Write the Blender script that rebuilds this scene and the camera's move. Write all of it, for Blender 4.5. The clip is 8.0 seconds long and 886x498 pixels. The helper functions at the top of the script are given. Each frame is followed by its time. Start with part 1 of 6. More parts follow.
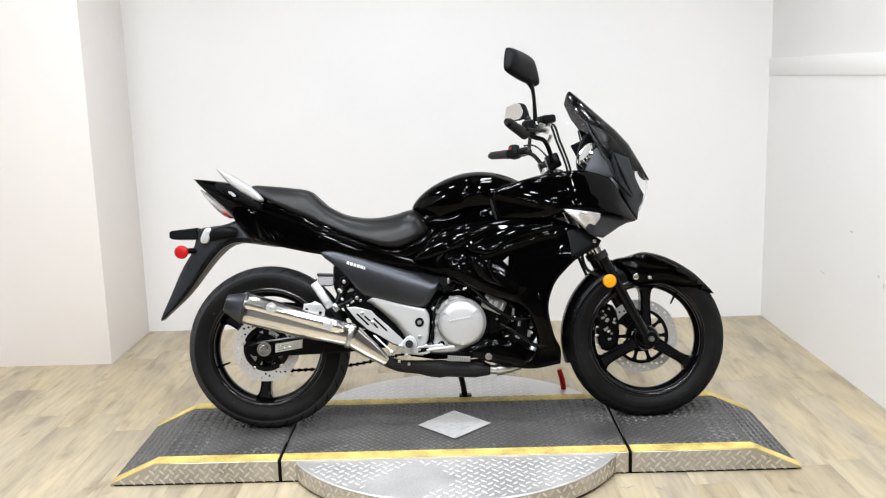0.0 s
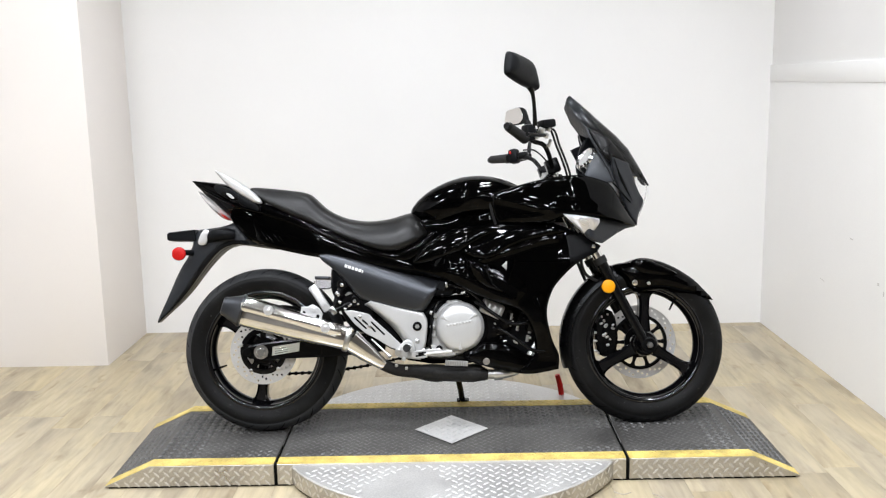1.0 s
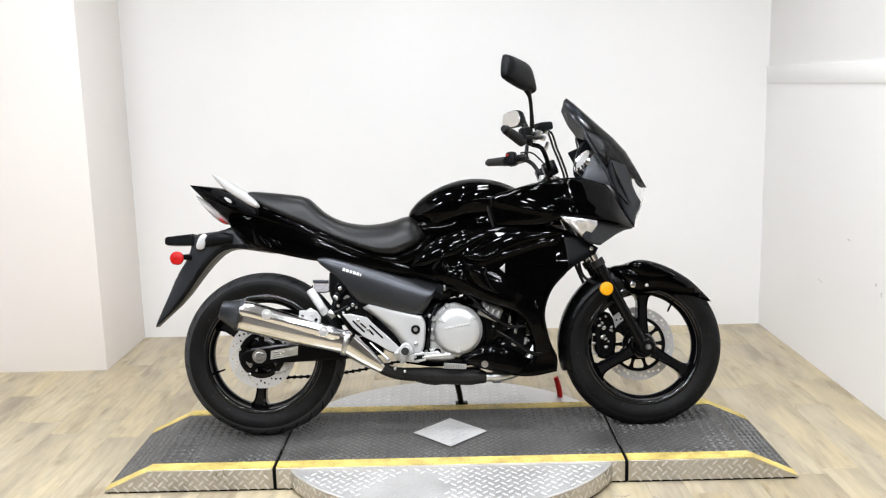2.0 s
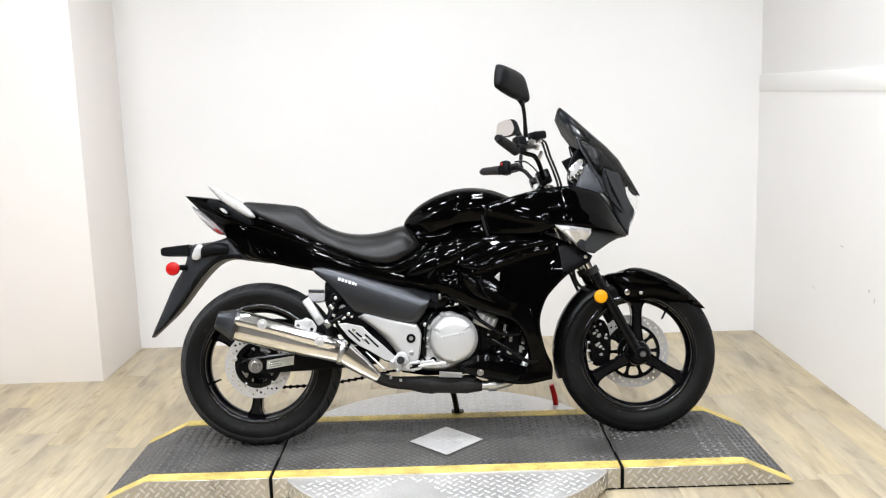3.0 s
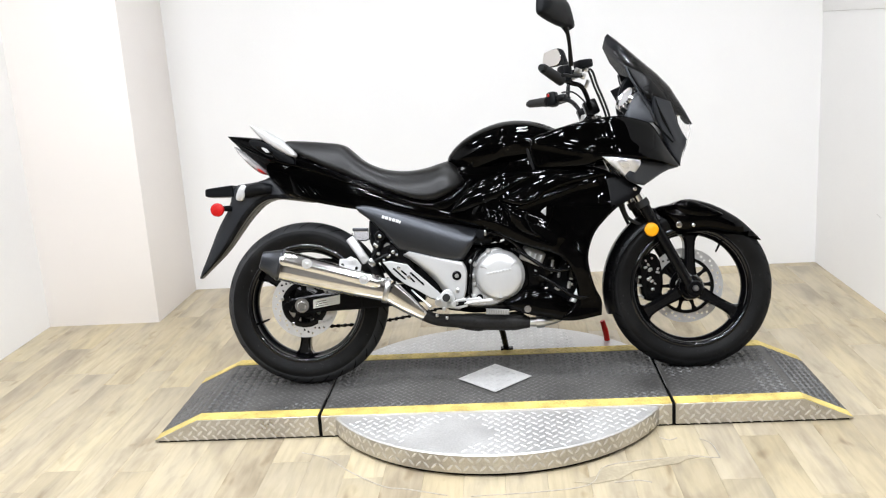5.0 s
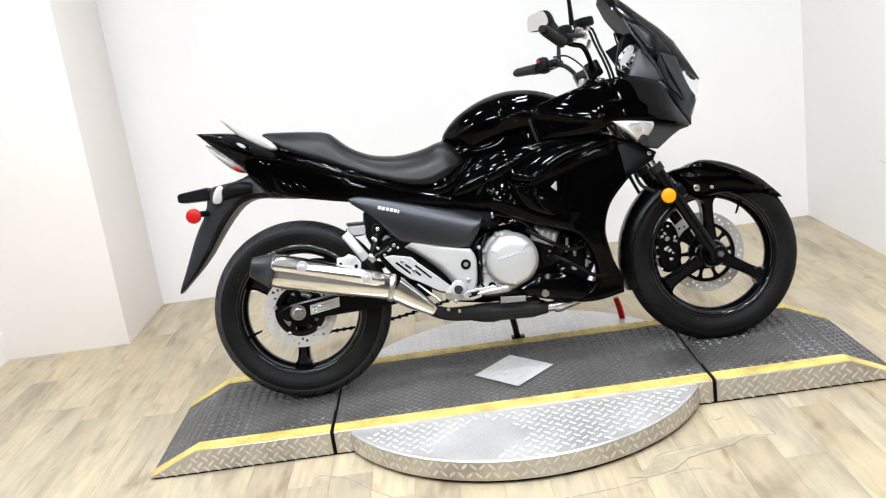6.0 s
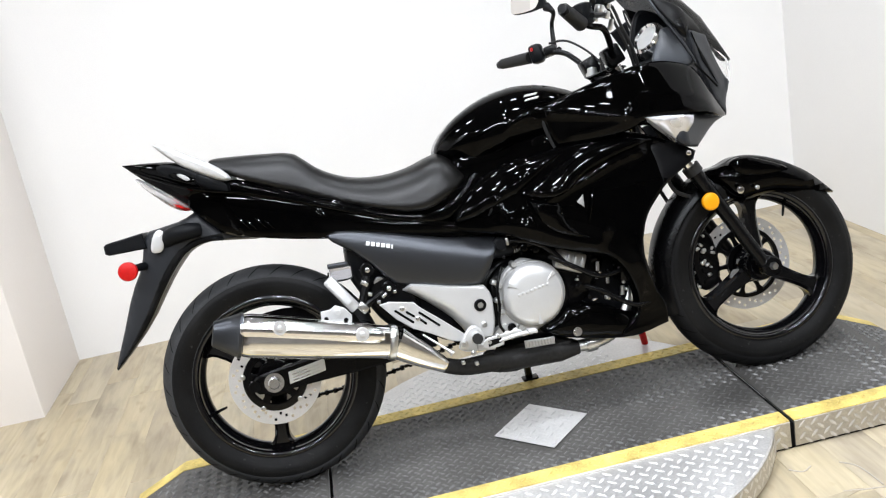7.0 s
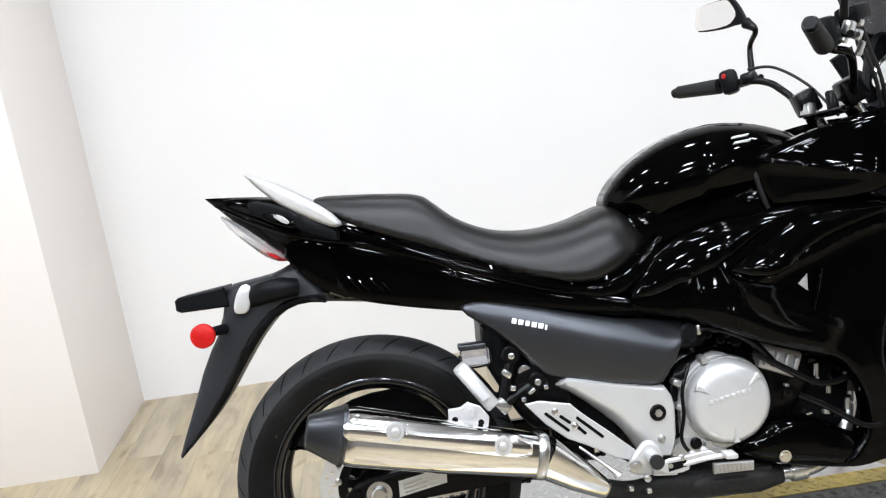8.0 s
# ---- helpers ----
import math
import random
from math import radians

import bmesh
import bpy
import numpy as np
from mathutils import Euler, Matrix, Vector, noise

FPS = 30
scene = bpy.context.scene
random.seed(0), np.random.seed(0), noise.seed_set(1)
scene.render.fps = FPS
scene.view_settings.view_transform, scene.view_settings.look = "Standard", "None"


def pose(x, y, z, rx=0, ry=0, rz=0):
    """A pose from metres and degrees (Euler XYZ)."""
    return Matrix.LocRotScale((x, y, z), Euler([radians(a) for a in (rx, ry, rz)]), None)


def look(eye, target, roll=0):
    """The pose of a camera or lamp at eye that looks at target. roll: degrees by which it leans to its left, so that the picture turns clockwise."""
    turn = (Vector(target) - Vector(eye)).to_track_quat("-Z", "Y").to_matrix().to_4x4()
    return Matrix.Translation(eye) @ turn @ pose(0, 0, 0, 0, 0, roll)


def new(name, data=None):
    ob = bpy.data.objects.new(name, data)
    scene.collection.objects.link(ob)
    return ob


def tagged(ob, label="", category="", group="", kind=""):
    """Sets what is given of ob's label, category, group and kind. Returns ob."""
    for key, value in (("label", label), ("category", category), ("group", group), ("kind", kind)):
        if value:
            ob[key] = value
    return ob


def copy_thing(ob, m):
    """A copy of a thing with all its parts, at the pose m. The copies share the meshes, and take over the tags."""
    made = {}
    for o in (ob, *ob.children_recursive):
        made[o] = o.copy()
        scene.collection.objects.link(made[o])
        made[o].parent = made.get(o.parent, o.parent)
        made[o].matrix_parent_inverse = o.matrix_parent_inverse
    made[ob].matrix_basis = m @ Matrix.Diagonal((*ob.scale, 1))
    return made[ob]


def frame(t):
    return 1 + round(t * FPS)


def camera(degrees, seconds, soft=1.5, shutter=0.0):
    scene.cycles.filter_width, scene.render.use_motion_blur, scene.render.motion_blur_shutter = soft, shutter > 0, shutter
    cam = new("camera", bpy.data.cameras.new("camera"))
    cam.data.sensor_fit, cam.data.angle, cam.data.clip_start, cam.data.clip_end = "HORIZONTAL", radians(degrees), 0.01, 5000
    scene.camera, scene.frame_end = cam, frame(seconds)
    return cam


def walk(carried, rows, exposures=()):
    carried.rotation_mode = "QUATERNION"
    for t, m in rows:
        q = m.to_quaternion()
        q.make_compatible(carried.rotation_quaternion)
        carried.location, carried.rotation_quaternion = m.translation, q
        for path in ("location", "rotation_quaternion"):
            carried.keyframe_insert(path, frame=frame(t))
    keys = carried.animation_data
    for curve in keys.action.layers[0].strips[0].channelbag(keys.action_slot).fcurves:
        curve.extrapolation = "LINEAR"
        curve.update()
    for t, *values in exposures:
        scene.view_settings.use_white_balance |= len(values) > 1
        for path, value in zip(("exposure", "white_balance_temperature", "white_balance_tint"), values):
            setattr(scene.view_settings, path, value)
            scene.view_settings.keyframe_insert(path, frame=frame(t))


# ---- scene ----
cam = camera(51.3, 8.0, soft=1.2)
PATH = [
    (0, (0.691, -3.316, 1.367), (0.679, -1.351, 1.0), -1.6),
    (0.5, (0.69, -3.314, 1.369), (0.686, -1.346, 1.009), -1.1),
    (1, (0.695, -3.304, 1.365), (0.684, -1.336, 1.006), -1.1),
    (1.5, (0.697, -3.3, 1.366), (0.685, -1.333, 1.006), -1.2),
    (3, (0.704, -3.32, 1.37), (0.704, -1.348, 1.035), -1.7),
    (3.5, (0.708, -3.308, 1.373), (0.731, -1.337, 1.035), -0.9),
    (4, (0.727, -3.301, 1.374), (0.738, -1.332, 1.022), -1.9),
    (4.5, (0.784, -3.298, 1.375), (0.747, -1.339, 0.976), -2.1),
    (5, (0.755, -3.26, 1.35), (0.621, -1.318, 0.889), -3.6),
    (5.2, (0.695, -3.246, 1.348), (0.547, -1.305, 0.891), -5.3),
    (6.3, (0.473, -2.808, 1.309), (0.476, -0.883, 0.766), -8.2),
    (6.5, (0.419, -2.668, 1.323), (0.399, -0.748, 0.761), -8.0),
    (7, (0.273, -2.363, 1.336), (0.471, -0.453, 0.777), -10.7),
    (7.5, (0.211, -2.058, 1.31), (0.305, -0.141, 0.749), -7.1),
    (8, (0.161, -1.75, 1.32), (0.21, 0.187, 0.823), -8.2),
]
EXPOSURE = [(0.0, -0.1, 6420, 10), (1.7, -0.07, 6420, 10), (2.8, -0.01, 6480, 10), (5.2, 0.03, 6380, 10), (7.0, 0.06, 6330, 10), (8.0, 0.02, 6260, 10)]
walk(cam, [(t, look(eye, target, roll)) for t, eye, target, roll in PATH], EXPOSURE)

# ---- world and lamps: a closed showroom lit by rows of small ceiling spots ----
world = bpy.data.worlds.new("world")
scene.world = world
world.use_nodes = True
world.node_tree.nodes["Background"].inputs[0].default_value = (0.9, 0.95, 1.0, 1)
world.node_tree.nodes["Background"].inputs[1].default_value = 0.1
CEILING = 3.1
LAMP_ROWS = [(-4.9, 8), (-4.1, 12), (-3.2, 17), (-2.2, 19.5), (-1.1, 19.5), (0.35, 10.5)]
LAMP_COLUMNS = ((-1.25, 0.8), (-0.45, 0.98), (0.4, 1.1), (1.25, 1.1), (2.05, 0.97))
LAMPS = []
for row_y, watts in LAMP_ROWS:
    for col_x, share in LAMP_COLUMNS:
        LAMPS.append((col_x + random.uniform(-0.22, 0.22), row_y + random.uniform(-0.35, 0.35), watts * share))
for lamp_x, lamp_y, watts in LAMPS:
    lamp = bpy.data.lights.new("spot_glow", "AREA")
    lamp.shape, lamp.size, lamp.energy = "DISK", 0.15, watts
    lamp.color = (0.92, 0.95, 1.0)
    glow = new("spot_glow", lamp)
    glow.matrix_world = pose(lamp_x, lamp_y, CEILING - 0.075)


# ---- materials ----
def material(name, colour, rough=0.5, metal=0.0, grain=0.0, scale=40.0, bump=0.0, blotch=0.0, blotch_scale=3.0, coat=0.0, rough_var=0.0, spec=0.5):
    """A surface with fine grain and broad blotches in its colour, and a bump from the grain."""
    m = bpy.data.materials.new(name)
    m.use_nodes = True
    nt = m.node_tree
    p = nt.nodes["Principled BSDF"]
    p.inputs["Metallic"].default_value = metal
    p.inputs["Roughness"].default_value = rough
    p.inputs["Coat Weight"].default_value = coat
    p.inputs["Specular IOR Level"].default_value = spec
    p.inputs["Coat Roughness"].default_value = 0.03
    co = nt.nodes.new("ShaderNodeTexCoord").outputs["Object"]

    def noise_at(s, detail=4):
        n = nt.nodes.new("ShaderNodeTexNoise")
        n.inputs["Scale"].default_value, n.inputs["Detail"].default_value = s, detail
        nt.links.new(co, n.inputs["Vector"])
        return n.outputs["Fac"]

    fine, broad = noise_at(scale), noise_at(blotch_scale, 5)
    last = None
    for fac, amount in ((fine, grain), (broad, blotch)):
        if amount <= 0:
            continue
        r = nt.nodes.new("ShaderNodeMapRange")
        r.inputs["From Min"].default_value, r.inputs["From Max"].default_value = 0.3, 0.7
        r.inputs["To Min"].default_value, r.inputs["To Max"].default_value = 1 - amount, 1 + amount
        nt.links.new(fac, r.inputs["Value"])
        mix = nt.nodes.new("ShaderNodeVectorMath")
        mix.operation = "SCALE"
        if last is None:
            mix.inputs[0].default_value = colour
        else:
            nt.links.new(last, mix.inputs[0])
        nt.links.new(r.outputs["Result"], mix.inputs["Scale"])
        last = mix.outputs["Vector"]
    if last is None:
        p.inputs["Base Color"].default_value = (*colour, 1)
    else:
        nt.links.new(last, p.inputs["Base Color"])
    if rough_var:
        r = nt.nodes.new("ShaderNodeMapRange")
        r.inputs["From Min"].default_value, r.inputs["From Max"].default_value = 0.3, 0.7
        r.inputs["To Min"].default_value, r.inputs["To Max"].default_value = max(0.02, rough - rough_var), rough + rough_var
        nt.links.new(broad, r.inputs["Value"])
        nt.links.new(r.outputs["Result"], p.inputs["Roughness"])
    if bump:
        b = nt.nodes.new("ShaderNodeBump")
        b.inputs["Strength"].default_value, b.inputs["Distance"].default_value = bump, 0.002
        nt.links.new(fine, b.inputs["Height"])
        nt.links.new(b.outputs["Normal"], p.inputs["Normal"])
    return m


GLOSS = material("gloss_black_paint", (0.0005, 0.0005, 0.00055), 0.025, spec=0.1, grain=0.1, scale=900)
SATIN = material("satin_black_plastic", (0.0042, 0.0046, 0.0054), 0.38, spec=0.1, grain=0.15, scale=700, bump=0.06, rough_var=0.06)
# black plastic raised to slate: the sheen of lit facets is in the base colour
NOSE = material("sheen_tinted_black_plastic", (0.017, 0.0185, 0.0215), 0.36, spec=0.25, grain=0.15, scale=700, bump=0.06, rough_var=0.06)
GREY = material("dark_grey_satin_paint", (0.055, 0.058, 0.064), 0.36, metal=0.9, grain=0.1, scale=900, rough_var=0.04)
SHIELD = material("smooth_black_plastic", (0.003, 0.003, 0.0034), 0.3, spec=0.07, grain=0.15, scale=600, rough_var=0.05)
GEMPLATE = material("bright_tread_plate", (0.68, 0.675, 0.665), 0.36, metal=0.45, grain=0.06, scale=160, blotch=0.1, blotch_scale=9)
# alloy of the upright plates; the floor's tan reflection is partly in the base colour
SKIRT = material("scuffed_floor_tinted_alloy", (0.52, 0.495, 0.45), 0.34, metal=0.85, grain=0.1, scale=160, bump=0.05, blotch=0.16, blotch_scale=7, rough_var=0.08)
CRACK = material("torn_vinyl_edge", (0.4, 0.36, 0.3), 0.6, grain=0.2, scale=60)
# cockpit plastic whose blue-grey is a glare painted into the colour
CHEEK = material("glare_tinted_satin_plastic", (0.075, 0.081, 0.092), 0.35, grain=0.1, scale=600, blotch=0.1)
# front tread, darker than the rear one
DARKRUBBER = material("dark_tyre_rubber", (0.0075, 0.0075, 0.0078), 0.6, spec=0.12, grain=0.2, scale=260, bump=0.12, blotch=0.3, blotch_scale=8)
VINYL = material("black_seat_vinyl", (0.0034, 0.0032, 0.003), 0.36, spec=0.3, grain=0.2, scale=500, bump=0.1, blotch=0.15, blotch_scale=6, rough_var=0.04)
RUBBER = material("tyre_sidewall_rubber", (0.0058, 0.0057, 0.0056), 0.48, spec=0.1, grain=0.2, scale=300, bump=0.08, blotch=0.35, blotch_scale=11)
TREAD = material("dusty_tread_rubber", (0.025, 0.0255, 0.0265), 0.65, spec=0.18, grain=0.2, scale=260, bump=0.15, blotch=0.35, blotch_scale=7)
GRIP = material("grip_rubber", (0.014, 0.014, 0.0142), 0.55, spec=0.25, grain=0.2, scale=400, bump=0.2)
RIMBLACK = material("gloss_black_rim", (0.002, 0.002, 0.0024), 0.1, spec=0.5, grain=0.1, scale=600)
CHROME = material("polished_steel", (0.77, 0.765, 0.755), 0.11, metal=1.0, grain=0.03, scale=60, blotch=0.04, rough_var=0.03)
STEEL = material("brushed_steel", (0.55, 0.55, 0.54), 0.3, metal=1.0, grain=0.08, scale=300, rough_var=0.08)
SILVER = material("silver_painted_alloy", (0.56, 0.56, 0.555), 0.36, metal=0.5, grain=0.05, scale=500, bump=0.05, blotch=0.05, blotch_scale=12)
ALLOY = material("cast_alloy", (0.42, 0.42, 0.41), 0.42, metal=0.7, grain=0.12, scale=200, bump=0.15, blotch=0.12, blotch_scale=14)
BLACKMETAL = material("black_coated_metal", (0.0022, 0.0022, 0.0024), 0.26, spec=0.16, grain=0.15, scale=400, rough_var=0.08)
DARKPIPE = material("dull_black_pipe", (0.012, 0.0115, 0.011), 0.55, spec=0.18, grain=0.3, scale=120, bump=0.1, blotch=0.2, blotch_scale=12)
BRACE = material("disc_steel", (0.62, 0.61, 0.6), 0.38, metal=0.6, grain=0.06, scale=400)
AMBER = material("amber_reflector", (0.72, 0.3, 0.003), 0.35, spec=0.25, grain=0.25, scale=420, bump=0.3)
RED = material("red_reflector", (0.42, 0.006, 0.005), 0.35, spec=0.25, grain=0.25, scale=420, bump=0.3)
SIGNAL = material("faceted_signal_lens", (0.62, 0.62, 0.65), 0.13, metal=0.6, grain=0.05, scale=400)
WHITEPRINT = material("white_print", (0.75, 0.75, 0.75), 0.5, grain=0.05)
LABEL = material("silver_sticker", (0.6, 0.6, 0.6), 0.4, grain=0.05, blotch=0.05)
WALL = material("white_wall_paint", (0.8, 0.79, 0.775), 0.6, grain=0.015, scale=220, bump=0.06, blotch=0.02, blotch_scale=1.2)
# white like WALL, with the pillar's warm reflected light mixed into the colour
PILLARWALL = material("warm_lit_white_wall", (0.8, 0.758, 0.722), 0.6, grain=0.015, scale=220, bump=0.06, blotch=0.02, blotch_scale=1.2)
# upper side wall, slightly greyer than the wall below it
UPPERWALL = material("greyer_white_wall", (0.735, 0.722, 0.706), 0.65, grain=0.02, scale=220, bump=0.06, blotch=0.03, blotch_scale=1.1)
DARKWALL = material("taupe_wall", (0.32, 0.3, 0.28), 0.8, grain=0.1, scale=30, blotch=0.2)
CEILINGMAT = material("grey_ceiling", (0.22, 0.22, 0.22), 0.85, grain=0.1, scale=30, blotch=0.2)
PLATE = material("tread_plate_alloy", (0.57, 0.56, 0.545), 0.4, metal=0.6, grain=0.1, scale=160, bump=0.05, blotch=0.12, blotch_scale=5, rough_var=0.1)
DECK = material("dark_coated_tread_plate", (0.062, 0.059, 0.055), 0.5, grain=0.25, scale=120, bump=0.06, blotch=0.3, blotch_scale=4, rough_var=0.1)
DECKWEAR = material("worn_tread_tops", (0.11, 0.109, 0.106), 0.42, grain=0.25, scale=120, blotch=0.35, blotch_scale=4, metal=0.2)
TREADBRIGHT = material("polished_tread_tops", (0.7, 0.695, 0.685), 0.3, metal=0.35, grain=0.05, scale=160, blotch=0.08, blotch_scale=8)
# lozenges of the upright plates, with the same floor tint in their colour
SKIRTTREAD = material("skirt_tread_tops", (0.68, 0.66, 0.62), 0.3, metal=0.6, grain=0.05, scale=160, blotch=0.1, blotch_scale=8)


def dusted(m, scale, limit, tint):
    """Pale flecks and smears of dust over a surface."""
    nt = m.node_tree
    p = nt.nodes["Principled BSDF"]
    co = nt.nodes.new("ShaderNodeTexCoord").outputs["Object"]
    out = p.inputs["Base Color"].links[0].from_socket
    for s, lim, amount in ((scale, limit, 0.6), (scale * 0.09, 0.52, 0.05)):
        n = nt.nodes.new("ShaderNodeTexNoise")
        n.inputs["Scale"].default_value, n.inputs["Detail"].default_value = s, 3
        nt.links.new(co, n.inputs["Vector"])
        r = nt.nodes.new("ShaderNodeMapRange")
        r.inputs["From Min"].default_value, r.inputs["From Max"].default_value = lim, lim + 0.12
        r.inputs["To Max"].default_value = amount
        nt.links.new(n.outputs["Fac"], r.inputs["Value"])
        mx = nt.nodes.new("ShaderNodeMix")
        mx.data_type = "RGBA"
        nt.links.new(r.outputs["Result"], mx.inputs["Factor"])
        nt.links.new(out, mx.inputs[6])
        mx.inputs[7].default_value = (*tint, 1)
        out = mx.outputs[2]
    nt.links.new(out, p.inputs["Base Color"])


dusted(DECK, 95, 0.69, (0.3, 0.295, 0.28))
dusted(RUBBER, 60, 0.66, (0.05, 0.05, 0.048))
YELLOW = material("yellow_safety_paint", (0.6, 0.46, 0.13), 0.5, grain=0.14, scale=160, blotch=0.3, blotch_scale=13, bump=0.05)
# matte black; also stands in for the shade inside slots, slits and openings
BLACKGAP = material("matte_black_fill", (0.003, 0.003, 0.003), 0.85, spec=0.08, grain=0.2)
MIRROR = material("mirror_glass", (0.9, 0.9, 0.9), 0.02, metal=1.0)
PATCH = material("torn_vinyl_underlay", (0.34, 0.29, 0.2), 0.6, grain=0.1, scale=90, blotch=0.15, blotch_scale=14, bump=0.1)
SCUFF = material("grey_scuff", (0.6, 0.58, 0.56), 0.7, grain=0.2, scale=200)


def glass(name, colour, rough, trans=1.0):
    m = bpy.data.materials.new(name)
    m.use_nodes = True
    p = m.node_tree.nodes["Principled BSDF"]
    p.inputs["Base Color"].default_value = (*colour, 1)
    p.inputs["Roughness"].default_value = rough
    p.inputs["Transmission Weight"].default_value = trans
    p.inputs["IOR"].default_value = 1.35
    return m


SMOKE = glass("smoked_screen", (0.075, 0.075, 0.077), 0.14)
CLEAR = glass("clear_lens", (0.97, 0.97, 0.97), 0.04, 1.0)
LENSWHITE = glass("pale_tail_lens", (0.88, 0.86, 0.86), 0.1, 0.7)
FROST = glass("grey_lens", (0.6, 0.6, 0.64), 0.1, 0.85)


def wood():
    """Light oak vinyl planks: each plank its own tone, long streaks of grain and darker knots."""
    m = bpy.data.materials.new("oak_vinyl_plank")
    m.use_nodes = True
    nt = m.node_tree
    p = nt.nodes["Principled BSDF"]
    co = nt.nodes.new("ShaderNodeTexCoord")
    info = nt.nodes.new("ShaderNodeObjectInfo")
    shift = nt.nodes.new("ShaderNodeVectorMath")
    shift.operation = "SCALE"
    shift.inputs[0].default_value = (7.3, 11.1, 3.7)
    nt.links.new(info.outputs["Random"], shift.inputs["Scale"])
    add = nt.nodes.new("ShaderNodeVectorMath")
    nt.links.new(co.outputs["Object"], add.inputs[0])
    nt.links.new(shift.outputs["Vector"], add.inputs[1])

    def streaks(sx, sy, detail):
        mp = nt.nodes.new("ShaderNodeMapping")
        mp.inputs["Scale"].default_value = (sx, sy, 1)
        nt.links.new(add.outputs["Vector"], mp.inputs["Vector"])
        n = nt.nodes.new("ShaderNodeTexNoise")
        n.inputs["Scale"].default_value, n.inputs["Detail"].default_value = 1.0, detail
        n.inputs["Distortion"].default_value = 0.4
        nt.links.new(mp.outputs["Vector"], n.inputs["Vector"])
        return n.outputs["Fac"]

    def ramp(fac, stops):
        r = nt.nodes.new("ShaderNodeValToRGB")
        while len(r.color_ramp.elements) < len(stops):
            r.color_ramp.elements.new(0.5)
        for e, (pos, col) in zip(r.color_ramp.elements, stops):
            e.position, e.color = pos, (*col, 1)
        nt.links.new(fac, r.inputs["Fac"])
        return r.outputs["Color"]

    tone = ramp(info.outputs["Random"], [(0.0, (0.34, 0.288, 0.208)), (0.2, (0.41, 0.346, 0.232)), (0.4, (0.37, 0.322, 0.243)), (0.6, (0.43, 0.372, 0.262)), (0.8, (0.375, 0.32, 0.226)), (1.0, (0.42, 0.366, 0.268))])
    broad = ramp(streaks(11, 3.2, 5), [(0.3, (0.72, 0.7, 0.67)), (0.45, (0.97, 0.96, 0.94)), (0.56, (1.07, 1.05, 0.98)), (0.72, (1.12, 1.11, 1.08))])
    fine = ramp(streaks(55, 6, 5), [(0.3, (0.86, 0.85, 0.84)), (0.6, (1.05, 1.045, 1.04))])
    knots = ramp(streaks(13, 6.5, 2), [(0.24, (0.64, 0.59, 0.54)), (0.3, (0.85, 0.82, 0.78)), (0.36, (1, 1, 1))])
    out = tone
    for other in (broad, fine, knots):
        mx = nt.nodes.new("ShaderNodeMix")
        mx.data_type, mx.blend_type = "RGBA", "MULTIPLY"
        mx.inputs["Factor"].default_value = 1.0
        nt.links.new(out, mx.inputs[6])
        nt.links.new(other, mx.inputs[7])
        out = mx.outputs[2]
    # brown scuffs swept round the turntable by its ramps
    geo = nt.nodes.new("ShaderNodeNewGeometry")
    flat = nt.nodes.new("ShaderNodeVectorMath")
    flat.operation = "MULTIPLY"
    flat.inputs[1].default_value = (1, 1, 0)
    nt.links.new(geo.outputs["Position"], flat.inputs[0])
    far = nt.nodes.new("ShaderNodeVectorMath")
    far.operation = "DISTANCE"
    far.inputs[1].default_value = (0.696, -0.025, 0)
    nt.links.new(flat.outputs["Vector"], far.inputs[0])
    wob = nt.nodes.new("ShaderNodeTexNoise")
    wob.inputs["Scale"].default_value = 2.2
    nt.links.new(geo.outputs["Position"], wob.inputs["Vector"])
    for radius, width, strength in ((1.022, 0.034, 0.5), (0.978, 0.022, 0.28)):
        sb = nt.nodes.new("ShaderNodeMath")
        sb.operation = "SUBTRACT"
        sb.inputs[1].default_value = radius
        nt.links.new(far.outputs["Value"], sb.inputs[0])
        ab = nt.nodes.new("ShaderNodeMath")
        ab.operation = "ABSOLUTE"
        nt.links.new(sb.outputs[0], ab.inputs[0])
        mr = nt.nodes.new("ShaderNodeMapRange")
        mr.inputs["From Min"].default_value, mr.inputs["From Max"].default_value = width * 0.3, width
        mr.inputs["To Min"].default_value, mr.inputs["To Max"].default_value = strength, 0.0
        nt.links.new(ab.outputs[0], mr.inputs["Value"])
        ml = nt.nodes.new("ShaderNodeMath")
        ml.operation = "MULTIPLY"
        nt.links.new(mr.outputs["Result"], ml.inputs[0])
        nt.links.new(wob.outputs["Fac"], ml.inputs[1])
        mx = nt.nodes.new("ShaderNodeMix")
        mx.data_type, mx.blend_type = "RGBA", "MIX"
        nt.links.new(ml.outputs[0], mx.inputs["Factor"])
        nt.links.new(out, mx.inputs[6])
        mx.inputs[7].default_value = (0.2, 0.155, 0.105, 1)
        out = mx.outputs[2]
    nt.links.new(out, p.inputs["Base Color"])
    p.inputs["Roughness"].default_value = 0.42
    b = nt.nodes.new("ShaderNodeBump")
    b.inputs["Strength"].default_value, b.inputs["Distance"].default_value = 0.12, 0.002
    nt.links.new(streaks(70, 4, 6), b.inputs["Height"])
    nt.links.new(b.outputs["Normal"], p.inputs["Normal"])
    return m


WOOD = wood()


